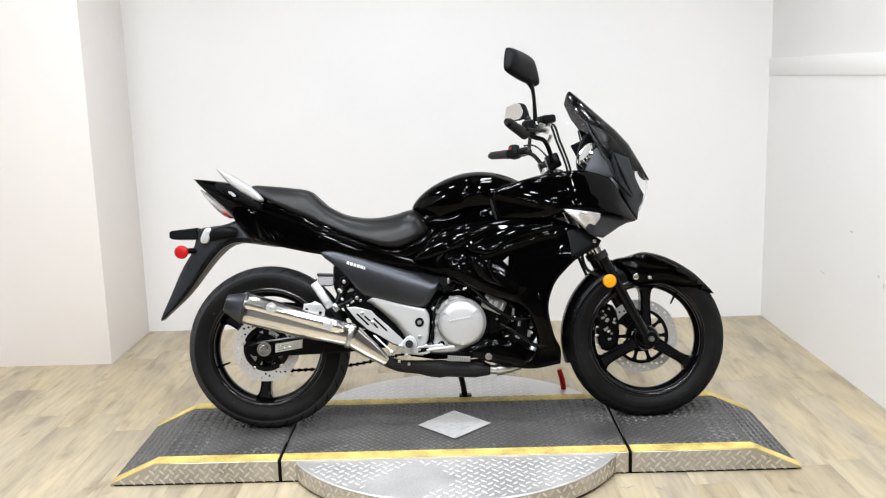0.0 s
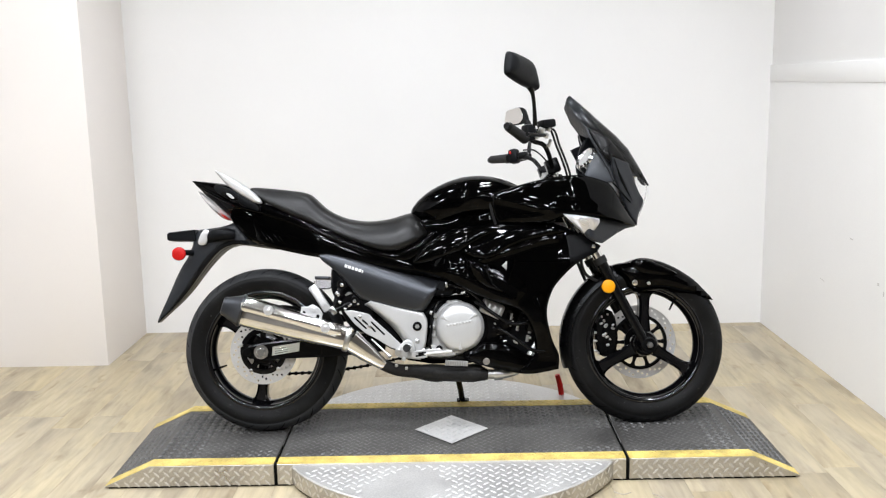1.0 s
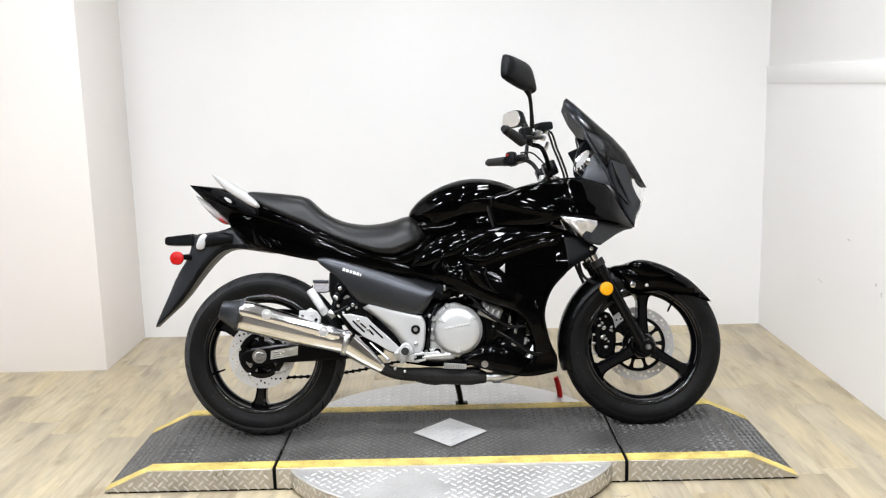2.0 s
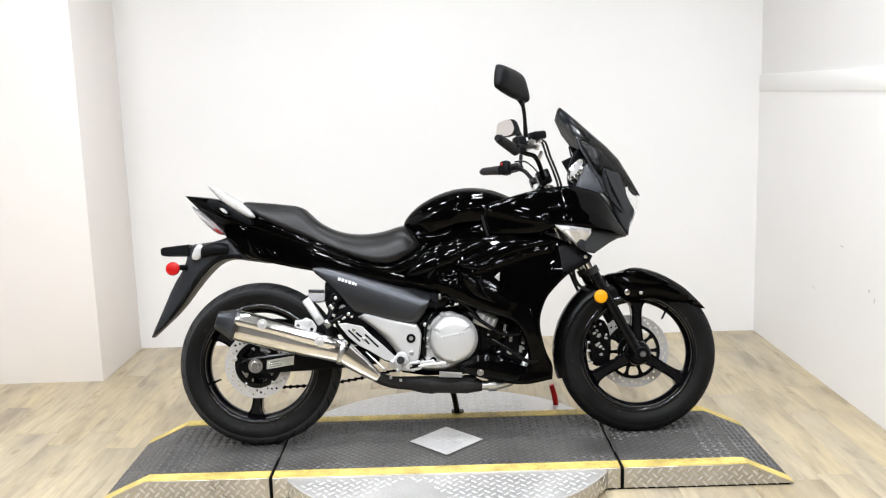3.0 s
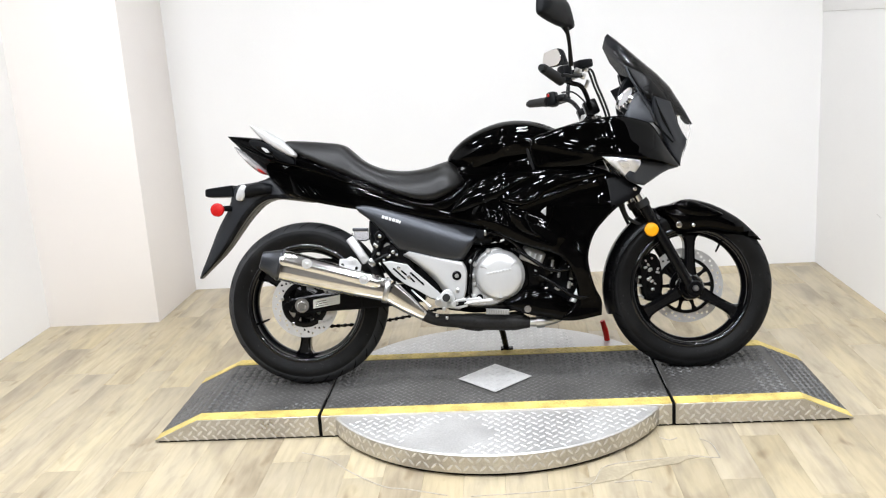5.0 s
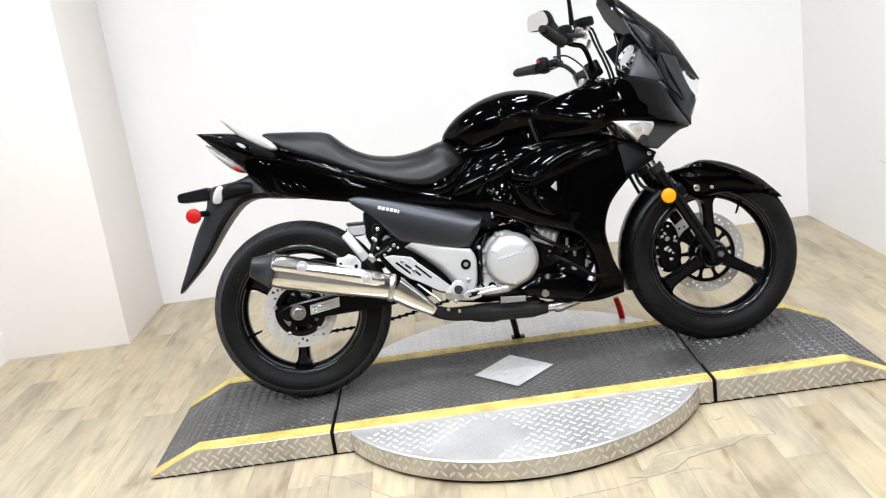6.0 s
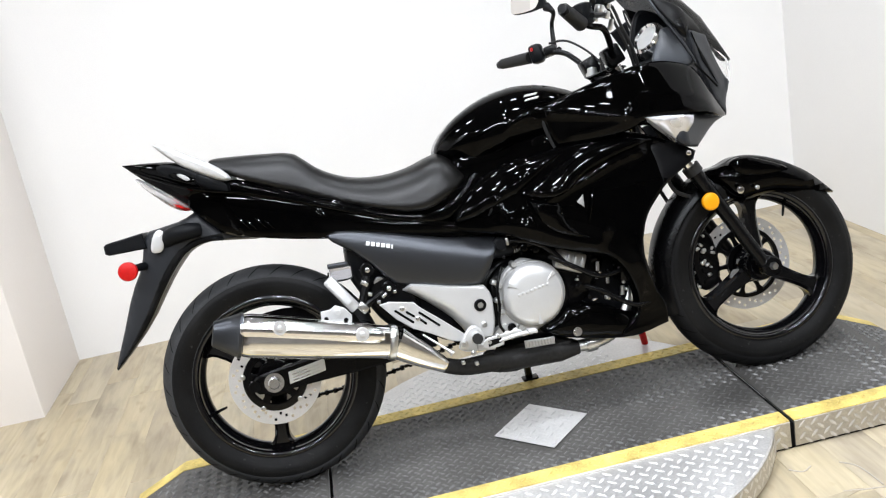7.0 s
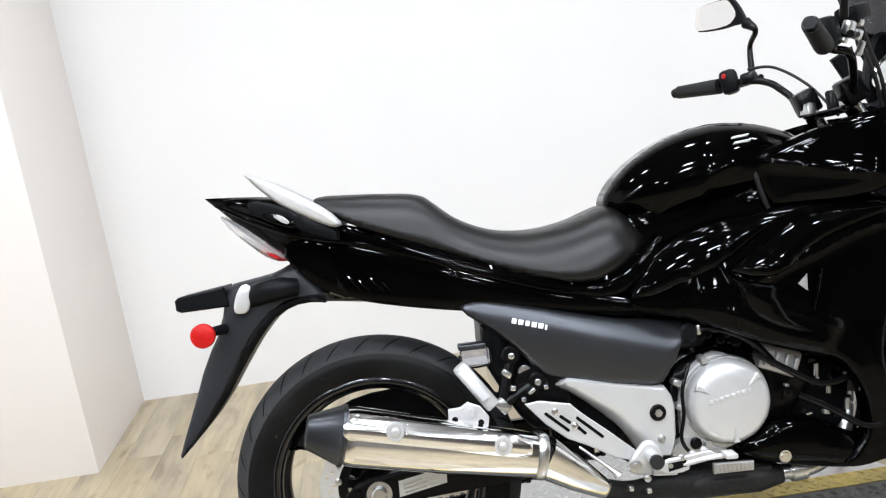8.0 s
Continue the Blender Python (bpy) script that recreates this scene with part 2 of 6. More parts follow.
# ---- shape builders: each gives (vertices, faces) ----
def chaikin(pts, turns=2, sharp=()):
    """Rounds a closed outline; the points whose numbers are in sharp stay corners."""
    keep = [i in sharp for i in range(len(pts))]
    for _ in range(turns):
        out, flags = [], []
        n = len(pts)
        for i in range(n):
            a, p, b = Vector(pts[i - 1]), Vector(pts[i]), Vector(pts[(i + 1) % n])
            if keep[i]:
                out.append(tuple(p)), flags.append(True)
            else:
                out.append(tuple(p * 0.75 + a * 0.25)), flags.append(False)
                out.append(tuple(p * 0.75 + b * 0.25)), flags.append(False)
        pts, keep = out, flags
    return pts


def swell(d, radius):
    s = np.clip(d / max(radius, 1e-6), 0, 1)
    return np.sqrt(1 - (1 - s) ** 2)


def solid(outline, front, back, cell=0.02, turns=2, sharp=(), inset=(0.002, 0.005), slant=0.0):
    """A solid with that outline in x and z; front and back give y from x, z and the distance to the outline; slant turns the mesh lines."""
    pts = chaikin(outline, turns, sharp)
    bm = bmesh.new()
    face = bm.faces.new([bm.verts.new((x, 0, z)) for x, z in pts])
    for t in inset:
        bmesh.ops.inset_individual(bm, faces=[face], thickness=t, use_even_offset=True)
    a = np.array(pts)
    sc, ss = math.cos(radians(slant)), math.sin(radians(slant))
    for axis in ((sc, 0, ss), (-ss, 0, sc)):
        run = a[:, 0] * axis[0] + a[:, 1] * axis[2]
        lo, hi = run.min(), run.max()
        n = int((hi - lo) / cell)
        for i in range(1, n + 1):
            c = lo + (hi - lo) * i / (n + 1)
            bmesh.ops.bisect_plane(bm, geom=bm.verts[:] + bm.edges[:] + bm.faces[:], dist=1e-5, plane_co=Vector(axis) * c, plane_no=axis)
    bm.verts.index_update()
    v = np.array([(q.co.x, q.co.z) for q in bm.verts])
    b = np.roll(a, -1, 0)
    e = b - a
    t = np.clip(((v[:, None] - a[None]) * e[None]).sum(2) / np.maximum((e * e).sum(1), 1e-12)[None], 0, 1)
    d = np.sqrt(((v[:, None] - a[None] - t[..., None] * e[None]) ** 2).sum(2)).min(1)
    x, z = v[:, 0], v[:, 1]
    yf, yb = front(x, z, d) + 0 * x, back(x, z, d) + 0 * x
    n = len(v)
    verts = [(x[i], yf[i], z[i]) for i in range(n)] + [(x[i], yb[i], z[i]) for i in range(n)]
    faces = [tuple(q.index for q in f.verts) for f in bm.faces]
    faces += [tuple(n + i for i in reversed(f)) for f in faces]
    for ed in bm.edges:
        if ed.is_boundary:
            i, j = ed.verts[0].index, ed.verts[1].index
            faces.append((i, j, j + n, i + n))
    bm.free()
    return verts, faces


def body(outline, half, edge=0.02, radius=0.06, **kw):
    """A symmetric body: half(x, z) is its half width, which falls to edge at the outline."""
    def front(x, z, d):
        h = half(x, z)
        return -(edge + (h - edge) * swell(d, radius))
    return solid(outline, front, lambda x, z, d: -front(x, z, d), **kw)


def panel(outline, y, bulge=0.015, radius=0.04, thick=0.012, **kw):
    """A curved panel on the near side; y(x, z) or a number is how far its rim stands from the middle."""
    at = y if callable(y) else (lambda x, z: y)
    return solid(outline, lambda x, z, d: -(at(x, z) + bulge * swell(d, radius)), lambda x, z, d: -(at(x, z) - thick), **kw)


def slab(outline, y0, y1, soft=0.003, **kw):
    """A flat plate between y0 and y1 with softened rims."""
    kw.setdefault("turns", 1)
    kw.setdefault("cell", 0.5)
    kw.setdefault("inset", (soft * 0.4, soft))
    mid, hh = (y0 + y1) / 2, abs(y1 - y0) / 2
    f = lambda x, z, d: mid - hh + soft * (1 - swell(d, soft * 1.4))
    return solid(outline, f, lambda x, z, d: 2 * mid - f(x, z, d), **kw)


def mirrored(geo):
    v, f = geo
    return [(x, -y, z) for x, y, z in v], [tuple(reversed(q)) for q in f]


def joined(*geos):
    verts, faces = [], []
    for v, f in geos:
        n = len(verts)
        verts += list(v)
        faces += [tuple(i + n for i in q) for q in f]
    return verts, faces


def moved(geo, m):
    return [tuple(m @ Vector(p)) for p in geo[0]], geo[1]


def lathe(profile, cx=0, cy=0, cz=0, n=64, closed=True, axis="y"):
    """Turns a closed profile of (radius, along) round an axis."""
    verts, faces, k = [], [], len(profile)
    for i in range(n):
        c, s = math.cos(2 * math.pi * i / n), math.sin(2 * math.pi * i / n)
        for r, y in profile:
            p = {"y": (r * c, y, r * s), "x": (y, r * c, r * s), "z": (r * c, r * s, y)}[axis]
            verts.append((cx + p[0], cy + p[1], cz + p[2]))
    for i in range(n):
        j = (i + 1) % n
        for a in range(k if closed else k - 1):
            b = (a + 1) % k
            faces.append((i * k + a, i * k + b, j * k + b, j * k + a))
    return verts, faces


def disc(r, y0, y1, cx, cz, soft=0.002, n=40):
    """A round plate or boss on the y axis with softened rims."""
    s = soft if y1 > y0 else -soft
    return lathe([(0.0001, y0), (r - soft, y0), (r, y0 + s), (r, y1 - s), (r - soft, y1), (0.0001, y1)], cx, 0, cz, n)


def bezier(pts, steps=6):
    """A smooth line through the points."""
    p = [Vector(q) for q in pts]
    if len(p) < 3:
        return p
    out = []
    for i in range(len(p) - 1):
        a, b, c, d = p[max(i - 1, 0)], p[i], p[i + 1], p[min(i + 2, len(p) - 1)]
        for s in range(steps):
            t = s / steps
            out.append(0.5 * ((2 * b) + (c - a) * t + (2 * a - 5 * b + 4 * c - d) * t * t + (3 * b - a - 3 * c + d) * t ** 3))
    return out + [p[-1]]


def tube(pts, r, n=10, steps=6, squash=1.0):
    """A round bar along a smooth line; r is a number or one radius for each point given."""
    line = bezier(pts, steps)
    radii = [r] * len(line) if not isinstance(r, (list, tuple)) else list(np.interp(np.linspace(0, 1, len(line)), np.linspace(0, 1, len(r)), r))
    verts, faces = [], []
    side = None
    for i, p in enumerate(line):
        way = (line[min(i + 1, len(line) - 1)] - line[max(i - 1, 0)]).normalized()
        if side is None:
            side = way.cross(Vector((0, 1, 0)) if abs(way.y) < 0.9 else Vector((0, 0, 1))).normalized()
        side = (side - way * side.dot(way)).normalized()
        up = way.cross(side)
        for k in range(n):
            a = 2 * math.pi * k / n
            verts.append(tuple(p + (side * math.cos(a) + up * math.sin(a) * squash) * radii[i]))
    for i in range(len(line) - 1):
        for k in range(n):
            j = (k + 1) % n
            faces.append((i * n + k, i * n + j, (i + 1) * n + j, (i + 1) * n + k))
    faces.append(tuple(range(n)))
    faces.append(tuple((len(line) - 1) * n + k for k in reversed(range(n))))
    return verts, faces


def box(cx, cy, cz, sx, sy, sz, soft=0.003, turn=None):
    """A block with softened edges; turn: a matrix applied about its middle."""
    bm = bmesh.new()
    bmesh.ops.create_cube(bm, size=1)
    for v in bm.verts:
        v.co = (v.co.x * sx, v.co.y * sy, v.co.z * sz)
    if soft:
        bmesh.ops.bevel(bm, geom=bm.edges[:], offset=min(soft, sx / 3, sy / 3, sz / 3), segments=2, affect="EDGES", profile=0.5)
    bm.verts.index_update()
    m = Matrix.Translation((cx, cy, cz)) @ (turn if turn else Matrix())
    geo = [tuple(m @ v.co) for v in bm.verts], [tuple(v.index for v in f.verts) for f in bm.faces]
    bm.free()
    return geo


def mesh_of(name, geo, mat, crease=38):
    me = bpy.data.meshes.new(name)
    bm = bmesh.new()
    vs = [bm.verts.new(p) for p in geo[0]]
    for f in geo[1]:
        if len(set(f)) > 2:
            try:
                bm.faces.new([vs[i] for i in f]).smooth = True
            except ValueError:
                pass
    bmesh.ops.recalc_face_normals(bm, faces=bm.faces[:])
    lim = radians(crease)
    for e in bm.edges:
        if len(e.link_faces) == 2 and e.calc_face_angle(0) > lim:
            e.smooth = False
    bm.to_mesh(me)
    bm.free()
    me.materials.append(mat)
    return me


def part(name, geo, mat, parent, label="", crease=38):
    """One mesh object under a thing or a part."""
    ob = new(name, mesh_of(name, geo, mat, crease))
    ob.parent = parent
    return tagged(ob, label) if label else ob


def thing(name, label, category, m=None, group=""):
    ob = new(name)
    ob.empty_display_size = 0.1
    ob.matrix_world = m if m else Matrix()
    return tagged(ob, label, category, group)


def setting(name, geo, mat, label="", crease=38):
    return tagged(new(name, mesh_of(name, geo, mat, crease)), label, kind="structure")


# ---- the bay: floor, white walls, pillar, ledge, dark ceiling ----
LEFT, RIGHT, BACK, PILLAR_X, PILLAR_Y, FRONT = -1.58, 2.435, 1.713, -1.007, 1.114, -7.0
RIGHT_END, BAY_END, OUTER_LEFT, OUTER_RIGHT = -0.7, -1.4, -4.6, 5.6


def block(x0, x1, y0, y1, z0, z1, soft=0.004):
    return box((x0 + x1) / 2, (y0 + y1) / 2, (z0 + z1) / 2, x1 - x0, y1 - y0, z1 - z0, soft)


floor = setting("floor", block(OUTER_LEFT - 0.3, OUTER_RIGHT + 0.3, FRONT - 0.3, BACK + 0.3, -0.2, -0.006, 0), WOOD, "light oak vinyl plank floor with scuffs")
setting("wall_back", block(LEFT - 0.3, RIGHT + 0.3, BACK, BACK + 0.15, -0.1, CEILING, 0), WALL, "plain bright white painted wall")
setting("wall_pillar", block(LEFT - 0.2, PILLAR_X, PILLAR_Y, BACK + 0.002, -0.1, CEILING, 0.006), PILLARWALL, "white pillar in the room's corner with warm light in its colour")
setting("wall_left", block(LEFT - 0.15, LEFT, BAY_END, PILLAR_Y + 0.002, -0.1, CEILING, 0), WALL, "plain white painted side wall")
setting("wall_right", block(RIGHT, RIGHT + 0.2, RIGHT_END, BACK + 0.002, -0.1, 1.325, 0), WALL, "white painted lower side wall with small marks")
setting("ledge_right", block(RIGHT - 0.004, RIGHT + 0.2, RIGHT_END, BACK + 0.002, 1.3255, 1.4155, 0.002), WALL, "white ledge that caps the lower side wall")
setting("wall_right_upper", block(RIGHT + 0.006, RIGHT + 0.2, RIGHT_END, BACK + 0.002, 1.416, CEILING, 0), UPPERWALL, "off-white upper side wall above a ledge")
# unseen darker walls behind the camera, added to keep reflections in the paint dark
setting("wall_front", block(OUTER_LEFT - 0.15, OUTER_RIGHT + 0.15, FRONT - 0.15, FRONT, -0.1, CEILING, 0), DARKWALL, "unseen taupe wall added behind the camera")
setting("wall_unseen_left", block(OUTER_LEFT - 0.15, OUTER_LEFT, FRONT, BAY_END + 0.15, -0.1, CEILING, 0), DARKWALL, "unseen taupe side wall added behind the camera")
setting("wall_unseen_right", block(OUTER_RIGHT, OUTER_RIGHT + 0.15, FRONT, RIGHT_END + 0.15, -0.1, CEILING, 0), DARKWALL, "unseen taupe side wall added behind the camera")
setting("wall_return_left", block(OUTER_LEFT, LEFT - 0.15, BAY_END, BAY_END + 0.15, -0.1, CEILING, 0), DARKWALL, "unseen taupe wall added beside the bay")
setting("wall_return_right", block(RIGHT + 0.2, OUTER_RIGHT, RIGHT_END, RIGHT_END + 0.15, -0.1, CEILING, 0), DARKWALL, "unseen taupe wall added beside the bay")
setting("ceiling", block(OUTER_LEFT - 0.3, OUTER_RIGHT + 0.3, FRONT - 0.15, BACK + 0.15, CEILING, CEILING + 0.1), CEILINGMAT, "grey painted ceiling above the bay")


def ceiling_spot():
    spot = thing("ceiling_spot", "small round white spotlight fixed to the grey ceiling", "ceiling light", group="rows of ceiling spots")
    part("housing", lathe([(0.085, 0.07), (0.105, 0.07), (0.105, -0.02), (0.098, -0.028), (0.085, -0.02)], 0, 0, 0, 32, axis="z"), WALL, spot)
    part("mounting_plate", lathe([(0.001, 0.07), (0.09, 0.07), (0.09, 0.062), (0.001, 0.062)], 0, 0, 0, 24, axis="z"), BLACKMETAL, spot)
    return spot


first = ceiling_spot()
first.matrix_world = pose(LAMPS[0][0], LAMPS[0][1], CEILING - 0.072)
for lamp_x, lamp_y, watts in LAMPS[1:]:
    copy_thing(first, pose(lamp_x, lamp_y, CEILING - 0.072))
# small scuffs on the lower side wall
right_wall = bpy.data.objects["wall_right"]
for y, z, w, h in ((0.62, 0.66, 0.03, 0.006), (0.35, 0.52, 0.016, 0.012), (0.3, 0.49, 0.008, 0.02), (0.9, 0.42, 0.05, 0.004), (0.1, 0.3, 0.02, 0.005)):
    part("scuff_mark", box(RIGHT - 0.0006, y, z, 0.001, w, h, 0.0002, pose(0, 0, 0, 20 * (y - 0.5), 0, 0)), SCUFF, right_wall)


# ---- the turntable: a round tread-plate disc under a decked ramp ----
DECK_TOP, DISC_TOP, MID_X, MID_Y = 0.08, 0.074, 0.696, -0.025
NEAR, FAR = -0.322, 0.272
GAP_L, GAP_R = 0.088, 1.298
turntable = thing("motorcycle_turntable", "low display turntable of tread plate with yellow edges on the floor", "turntable")


def tread(spots, rise=0.0024, length=0.0145, width=0.0042):
    """Raised tread lozenges: each spot is a middle, two directions in the sheet and its normal."""
    verts, faces = [], []
    for c, u, v, nrm in spots:
        b = len(verts)
        for a, w in ((-1, 0), (-0.45, -1), (0.45, -1), (1, 0), (0.45, 1), (-0.45, 1)):
            verts.append(tuple(c + u * (a * length) + v * (w * width)))
        verts.append(tuple(c - u * (length * 0.5) + nrm * rise))
        verts.append(tuple(c + u * (length * 0.5) + nrm * rise))
        faces += [(b, b + 1, b + 6), (b + 1, b + 2, b + 7, b + 6), (b + 2, b + 3, b + 7), (b + 3, b + 4, b + 7), (b + 4, b + 5, b + 6, b + 7), (b + 5, b, b + 6)]
    return verts, faces


def tread_grid(origin, ex, ey, nx, ny, pitch, ok):
    """Herringbone rows of lozenges over nx by ny pitches of a sheet with directions ex and ey, where ok(point) holds."""
    origin, ex, ey = Vector(origin), Vector(ex).normalized(), Vector(ey).normalized()
    nrm = ex.cross(ey)
    wide, rise = pitch * 1.414, pitch * 0.707
    spots = []
    for j in range(int(ny * pitch / rise) + 1):
        s = 1 if j % 2 else -1
        u = (ex + ey * s).normalized()
        for i in range(int(nx * pitch / wide) + 1):
            c = origin + ex * (wide * (i + 0.25 + 0.5 * (j % 2))) + ey * (rise * (j + 0.5))
            if ok(c):
                spots.append((c + nrm * 0.0003, u, nrm.cross(u), nrm))
    return spots


def deck_section(name, outline, stripes, label):
    """A dark deck piece from its side outline; stripes are (x0, z0, x1, z1) runs of its yellow edges."""
    top = slab(outline, NEAR + 0.004, FAR - 0.004, soft=0.002, turns=0)
    sec = part(name, top, DECK, turntable, label)
    for ya, yb in ((NEAR + 0.001, NEAR + 0.058), (FAR - 0.058, FAR - 0.001)):
        quads, faces = [], []
        for x0, z0, x1, z1 in stripes:
            b = len(quads)
            lift = 0.0022
            quads += [(x0, ya, z0 + lift), (x1, ya, z1 + lift), (x1, yb, z1 + lift), (x0, yb, z0 + lift)]
            quads += [(x0, ya, z0 - 0.001), (x1, ya, z1 - 0.001), (x1, yb, z1 - 0.001), (x0, yb, z0 - 0.001)]
            faces += [(b, b + 1, b + 2, b + 3), (b, b + 4, b + 5, b + 1), (b + 3, b + 2, b + 6, b + 7), (b, b + 3, b + 7, b + 4), (b + 1, b + 5, b + 6, b + 2), (b + 4, b + 7, b + 6, b + 5)]
        part("yellow_edge", (quads, faces), YELLOW, sec, "yellow painted safety edge")
    side = [(x, z) for x, z in outline]
    part("side_plate", slab(side, NEAR - 0.002, NEAR + 0.004, soft=0.001, turns=0), SKIRT, sec, "bright tread plate skirt")
    part("side_plate", slab(side, FAR - 0.004, FAR + 0.002, soft=0.001, turns=0), SKIRT, sec, "bright tread plate skirt")
    return sec


END_L, BRK_L, BRK_R, END_R = -0.504, -0.345, 1.73, 1.89
deck_section("ramp", [(END_L, 0.007), (GAP_L - 0.006, 0.007), (GAP_L - 0.006, DECK_TOP), (BRK_L, DECK_TOP), (END_L, 0.0095)],
                      [(END_L, 0.008, BRK_L, DECK_TOP), (BRK_L, DECK_TOP, GAP_L - 0.006, DECK_TOP)], "dark tread plate ramp with yellow edges")
deck = deck_section("deck", [(GAP_L + 0.006, 0.007), (GAP_R - 0.006, 0.007), (GAP_R - 0.006, DECK_TOP), (GAP_L + 0.006, DECK_TOP)],
                    [(GAP_L + 0.006, DECK_TOP, GAP_R - 0.006, DECK_TOP)], "dark worn tread plate centre deck")
deck_section("ramp", [(GAP_R + 0.006, 0.007), (END_R, 0.007), (END_R, 0.0095), (BRK_R, DECK_TOP), (GAP_R + 0.006, DECK_TOP)],
                      [(GAP_R + 0.006, DECK_TOP, BRK_R, DECK_TOP), (BRK_R, DECK_TOP, END_R, 0.008)], "dark tread plate ramp with yellow edges")
for gx in (GAP_L, GAP_R):
    part("gap_strip", block(gx - 0.0055, gx + 0.0055, NEAR + 0.002, FAR - 0.002, 0.004, DECK_TOP - 0.006, 0.001), BLACKGAP, turntable, "black strip in the joint")
base = thing("turntable_base", "black base strip under the display turntable", "base")
part("strip", block(END_L + 0.012, END_R - 0.012, NEAR + 0.003, FAR - 0.003, 0.0, 0.0065, 0.001), BLACKGAP, base)
# raised lozenges of the dark decks, the ramps and the skirts
P, Q = 0.029, 0.0225
dark = tread_grid((END_L - 0.2, NEAR + 0.06, DECK_TOP), (1, 0, 0), (0, 1, 0), 116, 22, Q,
                  lambda c: BRK_L + 0.01 < c.x < BRK_R - 0.01 and min(abs(c.x - GAP_L), abs(c.x - GAP_R)) > 0.02 and NEAR + 0.064 < c.y < FAR - 0.066
                  and abs(c.x - MID_X) / 0.155 + abs(c.y - MID_Y) / 0.16 > 1)
slope_l = Vector((BRK_L - END_L, 0, DECK_TOP - 0.008))
dark += tread_grid((END_L + 0.004, NEAR + 0.06, 0.0085), slope_l, (0, 1, 0), 8, 22, Q, lambda c: c.y < FAR - 0.066 and c.z < DECK_TOP - 0.004)
slope_r = Vector((END_R - BRK_R, 0, 0.008 - DECK_TOP))
dark += tread_grid((BRK_R + 0.004, NEAR + 0.06, DECK_TOP - 0.0005), slope_r, (0, 1, 0), 8, 22, Q, lambda c: c.y < FAR - 0.066 and c.z > 0.014)
# the middle of the near half is worn almost smooth
worn = [q for q in dark if abs(q[0].y + 0.13) < 0.1 + 0.05 * noise.noise(q[0] * 6) and -0.2 < q[0].x < 1.6]
sound = [q for q in dark if q not in worn]
tagged(part("deck_tread", tread(sound, 0.0042, 0.0122, 0.0042), DECKWEAR, turntable, "raised tread lozenges of the dark plate"), kind="stuff")
tagged(part("worn_deck_tread", tread(worn, 0.0013, 0.0118, 0.0036), DECKWEAR, turntable, "tread lozenges worn almost smooth"), kind="stuff")
edge = []
for y0 in (NEAR + 0.004, FAR - 0.055):
    edge += tread_grid((BRK_L, y0, DECK_TOP + 0.0022), (1, 0, 0), (0, 1, 0), 92, 2, Q + 0.002, lambda c: (y0 + 0.006 < c.y < y0 + 0.046) and BRK_L + 0.01 < c.x < BRK_R - 0.01 and min(abs(c.x - GAP_L), abs(c.x - GAP_R)) > 0.02)
tagged(part("edge_tread", tread(edge, 0.0022, 0.0118, 0.0036), YELLOW, turntable, "yellow painted tread lozenges along both edges"), kind="stuff")


def in_skirt(c):
    top = DECK_TOP - 0.012
    if c.x < BRK_L:
        top = 0.008 + (c.x - END_L) * 0.45 - 0.012
    if c.x > BRK_R:
        top = 0.008 + (END_R - c.x) * 0.45 - 0.012
    return 0.014 < c.z < top and min(abs(c.x - GAP_L), abs(c.x - GAP_R)) > 0.018 and not (abs(c.x - MID_X) < 0.54)


skirt = tread_grid((END_L, NEAR - 0.002, 0.006), (1, 0, 0), (0, 0, 1), 100, 4, 0.0245, in_skirt)
tagged(part("skirt_tread", tread(skirt, 0.0018), SKIRTTREAD, turntable, "bright raised tread lozenges"), kind="stuff")
RADIUS = 0.627
plate = part("turntable_disc", lathe([(0.05, 0.012), (RADIUS, 0.012), (RADIUS, DISC_TOP - 0.004), (RADIUS - 0.004, DISC_TOP), (0.05, DISC_TOP)], MID_X, MID_Y, 0, 128, axis="z"),
             PLATE, turntable, "round bright tread plate disc")
# thin ring over the disc's edge that carries the painted floor reflection
part("disc_rim", lathe([(RADIUS - 0.02, 0.0125), (RADIUS + 0.0012, 0.0125), (RADIUS + 0.0012, DISC_TOP - 0.0045), (RADIUS - 0.02, DISC_TOP - 0.0045)], MID_X, MID_Y, 0, 128, axis="z"), SKIRT, turntable, "tread plate rim of the disc with the floor's tan reflection in its colour")
part("base_ring", lathe([(0.3, 0.0), (RADIUS - 0.012, 0.0), (RADIUS - 0.012, 0.0115), (0.3, 0.0115)], MID_X, MID_Y, 0, 96, axis="z"), BLACKGAP, turntable, "black ring under the disc")
bright = tread_grid((MID_X - 0.66, MID_Y - 0.66, DISC_TOP), (1, 0, 0), (0, 1, 0), 46, 46, P,
                    lambda c: math.hypot(c.x - MID_X, c.y - MID_Y) < RADIUS - 0.016 and (c.y < NEAR - 0.012 or c.y > FAR + 0.012)
                    and noise.noise(Vector((c.x * 3.1, c.y * 3.1, 2.0))) + 0.35 > 0.42 * math.exp(-((c.x - 0.62) / 0.2) ** 2 - ((c.y + 0.5) / 0.12) ** 2) * 2)
rim = []
